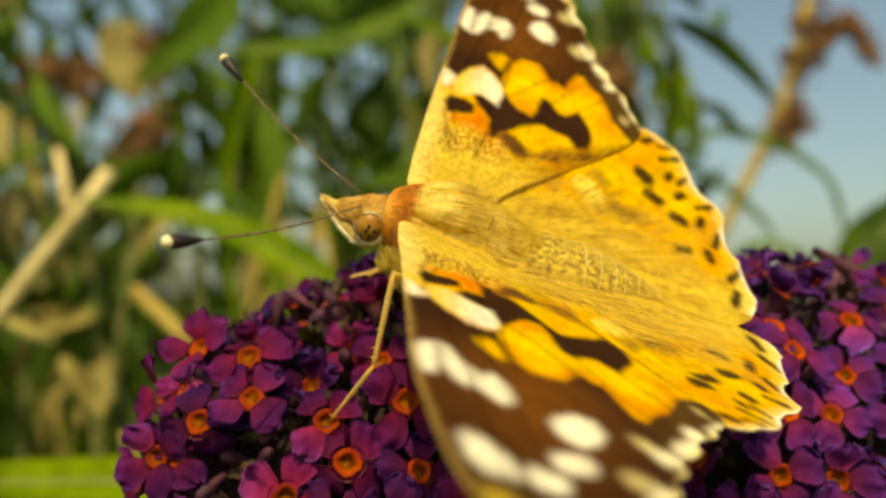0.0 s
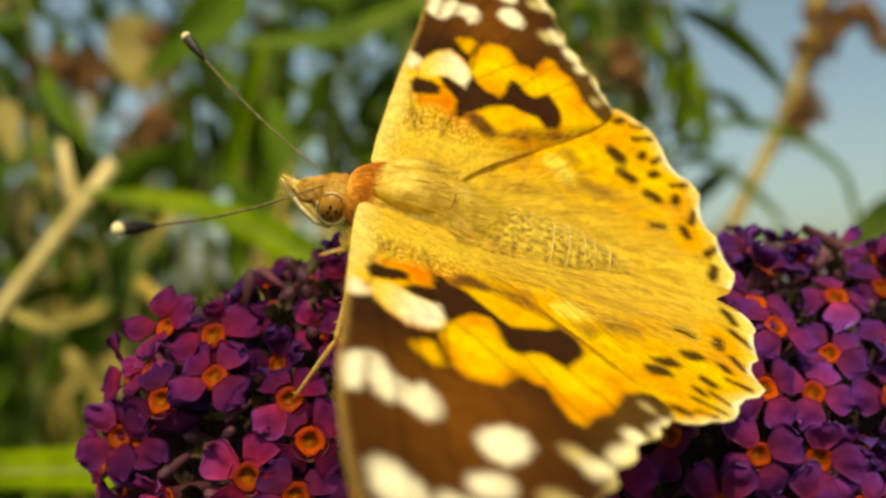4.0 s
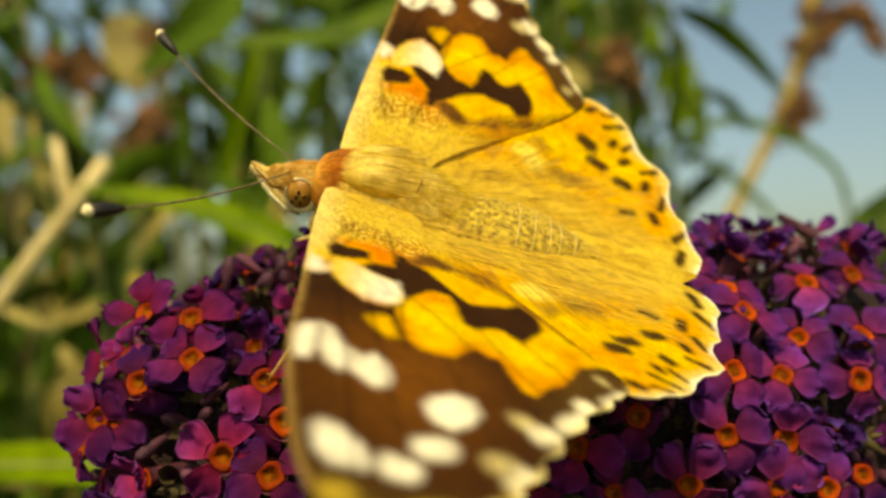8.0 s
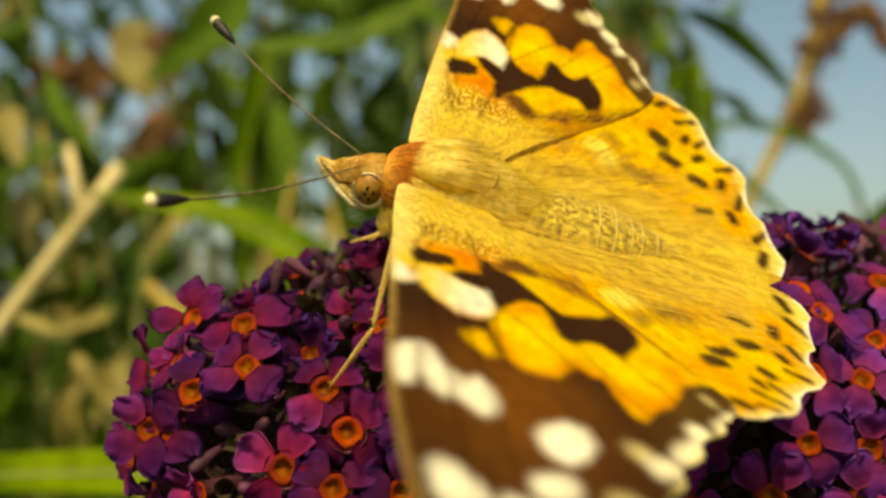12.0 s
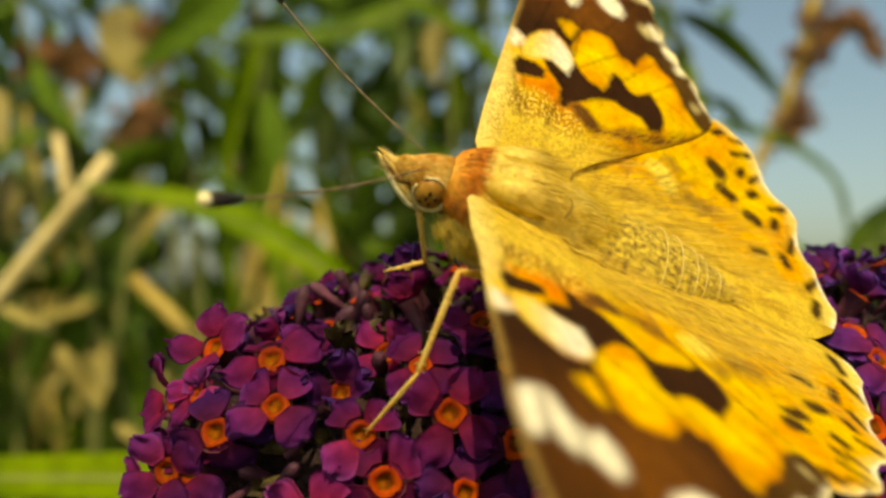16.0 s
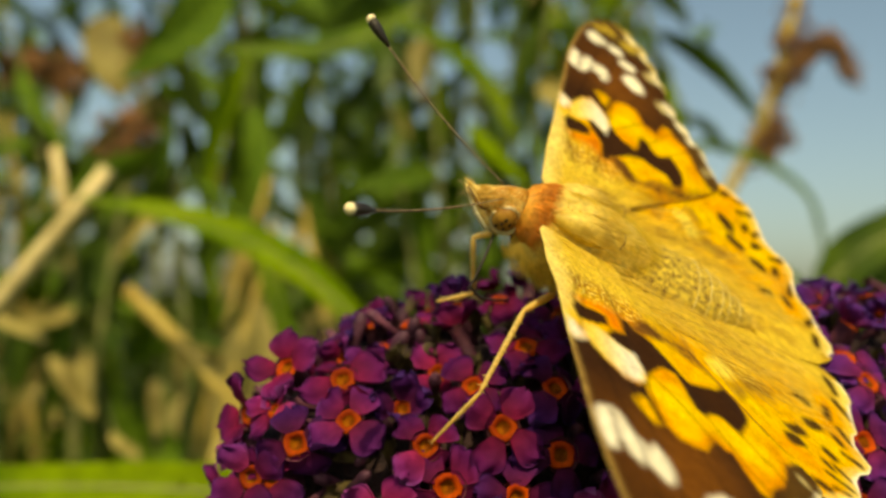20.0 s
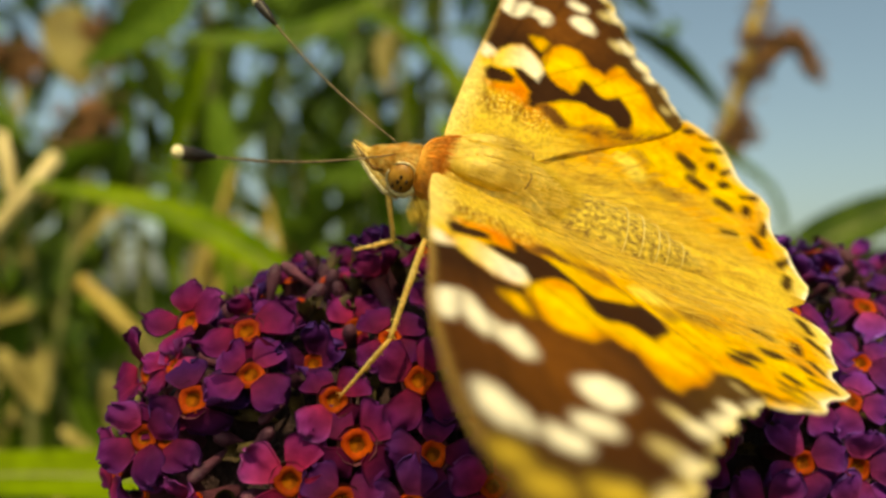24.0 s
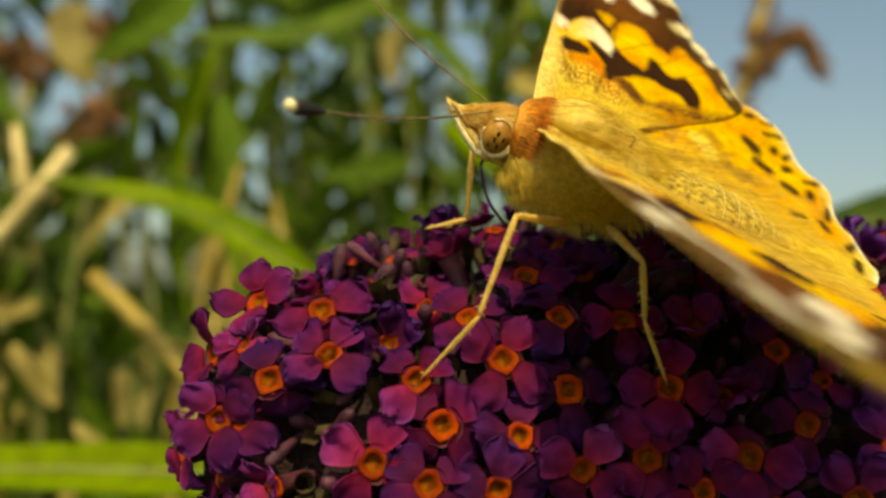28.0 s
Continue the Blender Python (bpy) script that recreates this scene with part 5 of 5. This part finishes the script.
# ---------------------------------------------------------------- what moves
def two_bones(a, c, l1, l2, pole):
    """The middle joint between a and c for two bones, bent towards pole."""
    a, c = Vector(a), Vector(c)
    d = c - a
    dist = min(d.length, (l1 + l2) * 0.999)
    x = (l1 * l1 - l2 * l2 + dist * dist) / (2 * dist)
    h = math.sqrt(max(0.0, l1 * l1 - x * x))
    d.normalize()
    side = Vector(pole) - d * Vector(pole).dot(d)
    return a + d * x + side.normalized() * h


def direction_at(rows, t):
    for (t0, *a), (t1, *b) in zip(rows, rows[1:]):
        if t <= t1:
            s = max(0.0, (t - t0) / (t1 - t0))
            return (Vector(a) * (1 - s) + Vector(b) * s).normalized()
    return Vector(rows[-1][1:]).normalized()


def motions():
    # seconds, body, raise of the far and of the near wing in degrees
    flight = [
        (0, pose(-0.00241, -0.00123, 1.10256, -33.6, -13.5, -174.5), 24.0, 11.9),
        (0.5, pose(-0.00249, -0.00108, 1.10230, -35.4, -12.5, -175.0), 23.7, 14.2),
        (1, pose(-0.00250, -0.00101, 1.10234, -36.3, -12.1, -176.7), 22.8, 15.4),
        (1.5, pose(-0.00258, -0.00107, 1.10231, -36.6, -11.9, -176.1), 22.1, 16.8),
        (2, pose(-0.00254, -0.00128, 1.10242, -36.4, -12.1, -175.5), 20.9, 15.4),
        (2.5, pose(-0.00247, -0.00124, 1.10233, -36.5, -12.4, -174.2), 19.6, 10.0),
        (3, pose(-0.00248, -0.00128, 1.10237, -36.2, -12.1, -174.6), 18.0, 7.8),
        (3.5, pose(-0.00248, -0.00102, 1.10238, -36.9, -12.3, -174.5), 17.5, 8.9),
        (5.5, pose(-0.00247, -0.00055, 1.10227, -37.0, -12.5, -176.0), 18.5, 12.6),
        (6, pose(-0.00255, -0.00085, 1.10230, -34.9, -12.2, -175.9), 19.6, 10.1),
        (6.5, pose(-0.00261, -0.00091, 1.10226, -35.9, -12.6, -175.5), 19.6, 9.3),
        (7, pose(-0.00269, -0.00131, 1.10226, -35.8, -12.6, -175.2), 18.8, 11.3),
        (7.5, pose(-0.00272, -0.00127, 1.10230, -35.6, -12.5, -175.2), 19.0, 11.2),
        (8, pose(-0.00280, -0.00091, 1.10228, -35.8, -12.2, -175.1), 18.8, 9.7),
        (8.5, pose(-0.00265, -0.00105, 1.10235, -36.8, -12.6, -174.9), 16.9, 9.6),
        (9, pose(-0.00269, -0.00111, 1.10238, -37.1, -12.7, -175.0), 16.1, 10.0),
        (9.5, pose(-0.00253, -0.00107, 1.10236, -37.4, -12.7, -174.7), 15.9, 9.4),
        (10, pose(-0.00241, -0.00102, 1.10246, -37.4, -13.1, -174.6), 15.3, 9.2),
        (10.5, pose(-0.00239, -0.00109, 1.10265, -37.2, -13.8, -174.2), 15.0, 8.6),
        (11, pose(-0.00247, -0.00141, 1.10245, -36.2, -13.4, -173.8), 18.6, 7.3),
        (11.5, pose(-0.00244, -0.00155, 1.10240, -36.1, -13.1, -174.4), 19.2, 7.7),
        (12, pose(-0.00233, -0.00125, 1.10238, -36.6, -12.9, -175.2), 18.1, 8.1),
        (12.5, pose(-0.00222, -0.00117, 1.10246, -37.3, -13.2, -175.1), 16.7, 9.4),
        (14.5, pose(-0.00168, -0.00034, 1.10380, -42.5, -18.0, -171.8), 12.8, 13.0),
        (15, pose(-0.00165, -0.00027, 1.10357, -44.2, -17.5, -171.8), 11.7, 14.3),
        (15.5, pose(-0.00168, -0.00114, 1.10348, -45.1, -17.2, -171.0), 10.5, 15.6),
        (16, pose(-0.00163, -0.00113, 1.10346, -47.3, -17.8, -171.1), 8.9, 18.3),
        (16.5, pose(-0.00098, -0.00105, 1.10430, -49.1, -21.3, -169.5), 6.3, 20.3),
        (17, pose(-0.00081, -0.00089, 1.10447, -49.7, -21.7, -169.8), 5.9, 21.0),
        (17.5, pose(-0.00096, -0.00091, 1.10454, -49.7, -21.2, -170.6), 5.4, 21.3),
        (18, pose(-0.00075, -0.00093, 1.10451, -50.5, -21.3, -169.2), 4.2, 21.0),
        (18.5, pose(-0.00044, -0.00067, 1.10448, -50.4, -21.2, -169.1), 3.9, 18.7),
        (19, pose(-0.00031, -0.00001, 1.10447, -49.7, -20.6, -170.0), 2.4, 15.7),
        (19.5, pose(-0.00030, 0.00001, 1.10452, -49.8, -21.1, -170.3), 1.5, 15.2),
        (20, pose(-0.00061, -0.00027, 1.10436, -50.2, -20.8, -170.0), -0.3, 16.1),
        (20.5, pose(-0.00053, -0.00009, 1.10433, -48.9, -20.3, -170.3), 0.1, 15.2),
        (21, pose(-0.00056, -0.00029, 1.10427, -48.2, -20.2, -169.8), 1.3, 14.1),
        (21.5, pose(-0.00067, -0.00060, 1.10408, -47.5, -19.9, -169.4), 2.4, 12.6),
        (23.5, pose(-0.00135, 0.00001, 1.10382, -38.7, -17.3, -179.1), 10.4, 12.4),
        (24, pose(-0.00140, -0.00077, 1.10339, -38.7, -15.9, 179.4), 11.3, 15.4),
        (24.5, pose(-0.00118, -0.00028, 1.10366, -36.0, -16.2, 178.6), 12.7, 13.4),
        (25, pose(-0.00104, -0.00048, 1.10378, -35.5, -17.1, -178.4), 13.0, 11.7),
        (25.5, pose(-0.00130, -0.00017, 1.10336, -33.8, -13.8, 177.8), 14.6, 11.0),
        (26, pose(-0.00122, -0.00028, 1.10301, -34.1, -12.1, 177.2), 17.0, 11.3),
        (26.5, pose(-0.00107, 0.00037, 1.10263, -30.5, -9.3, 175.3), 23.3, 12.2),
        (27, pose(-0.00097, 0.00039, 1.10242, -28.5, -8.1, 175.1), 27.6, 11.1),
        (27.5, pose(-0.00096, -0.00013, 1.10230, -28.1, -8.7, 175.1), 26.9, 10.9),
        (28, pose(-0.00092, -0.00078, 1.10382, -29.7, -17.8, -176.0), 20.2, 9.3),
    ]
    walk(butterfly, [(t, m) for t, m, _, _ in flight])
    for sign in (-1, 1):
        rows_f, rows_h = [], []
        for t, _, far, near in flight:
            a = far if sign < 0 else near
            rows_f.append((t, pose(0, sign * HY * MM, HZ * MM, sign * a)))
            rows_h.append((t, pose(0, sign * HY * MM, HZ * MM, sign * (a + HIND_DROP))))
        walk(limbs["fore", sign], rows_f)
        walk(limbs["hind", sign], rows_h)
    near_tip = ((0, .62, .78, .07), (1, .59, .79, .14), (3, .6, .79, .12), (7.5, .56, .82, .12), (12.5, .6, .78, .12), (14.5, .65, .75, .12), (18.5, .65, .72, .23), (21.5, .67, .71, .2), (24, .68, .72, .15), (26, .71, .7, .01), (27, .74, .67, -.07), (28, .71, .71, -.05))
    far_tip = ((0, .82, -.5, .28), (3, .8, -.55, .24), (5.5, .82, -.48, .3), (8.5, .81, -.55, .22), (12.5, .82, -.52, .24), (14.5, .87, -.45, .24), (19.5, .88, -.41, .24), (21.5, .85, -.46, .25), (26, .83, -.52, .2), (28, .8, -.55, .23))
    for sign, tips in ((1, near_tip), (-1, far_tip)):
        root = Vector((6.2 * MM, sign * 0.6 * MM, 1.3 * MM))
        walk(limbs["antenna", sign], [(t, aim(root, root + direction_at(tips, t))) for t, *_ in flight])
    rows = {}
    for t, m, _, _ in flight:
        back = m.inverted()
        for key, hip, ankle, foot, (l1, l2, l3) in LEGS:
            h = Vector(hip) * MM
            an, ft = back @ at(*ankle), back @ at(*foot)
            outward = 1 if key.startswith("near") else -1
            knee = two_bones(h, an, l1 * MM, l2 * MM, Vector((0.5, outward * 0.25, 1.0)))
            up = Vector((0.2, 0.1, 1))
            rows.setdefault((key, "femur"), []).append((t, aim(h, knee, up)))
            rows.setdefault((key, "tibia"), []).append((t, aim(an + (knee - an).normalized() * l2 * MM, an, up)))
            rows.setdefault((key, "tarsus"), []).append((t, aim(an, ft, up)))
        mouth, drink = Vector((5.5, 0.1, -1.2)) * MM, back @ at(-5.1, 2.0, 0.9)
        out = max(0.0, min(1.0, (t - 16.0) / 0.5, (24.0 - t) / 2.0))     # the tube bows forward while it probes
        reach = max(0.0, 1.0 - abs(t - 17.0) / 1.2)
        elbow = two_bones(mouth, drink, 4.2 * MM, 4.2 * MM, Vector((0.35 + 0.3 * out + 0.6 * reach, -0.8 + 1.5 * out - 0.5 * reach, 0.2)))
        rows.setdefault(("proboscis", "upper"), []).append((t, aim(mouth, elbow)))
        rows.setdefault(("proboscis", "lower"), []).append((t, aim(elbow, drink)))
    for key, r in rows.items():
        walk(limbs[key], r)


motions()
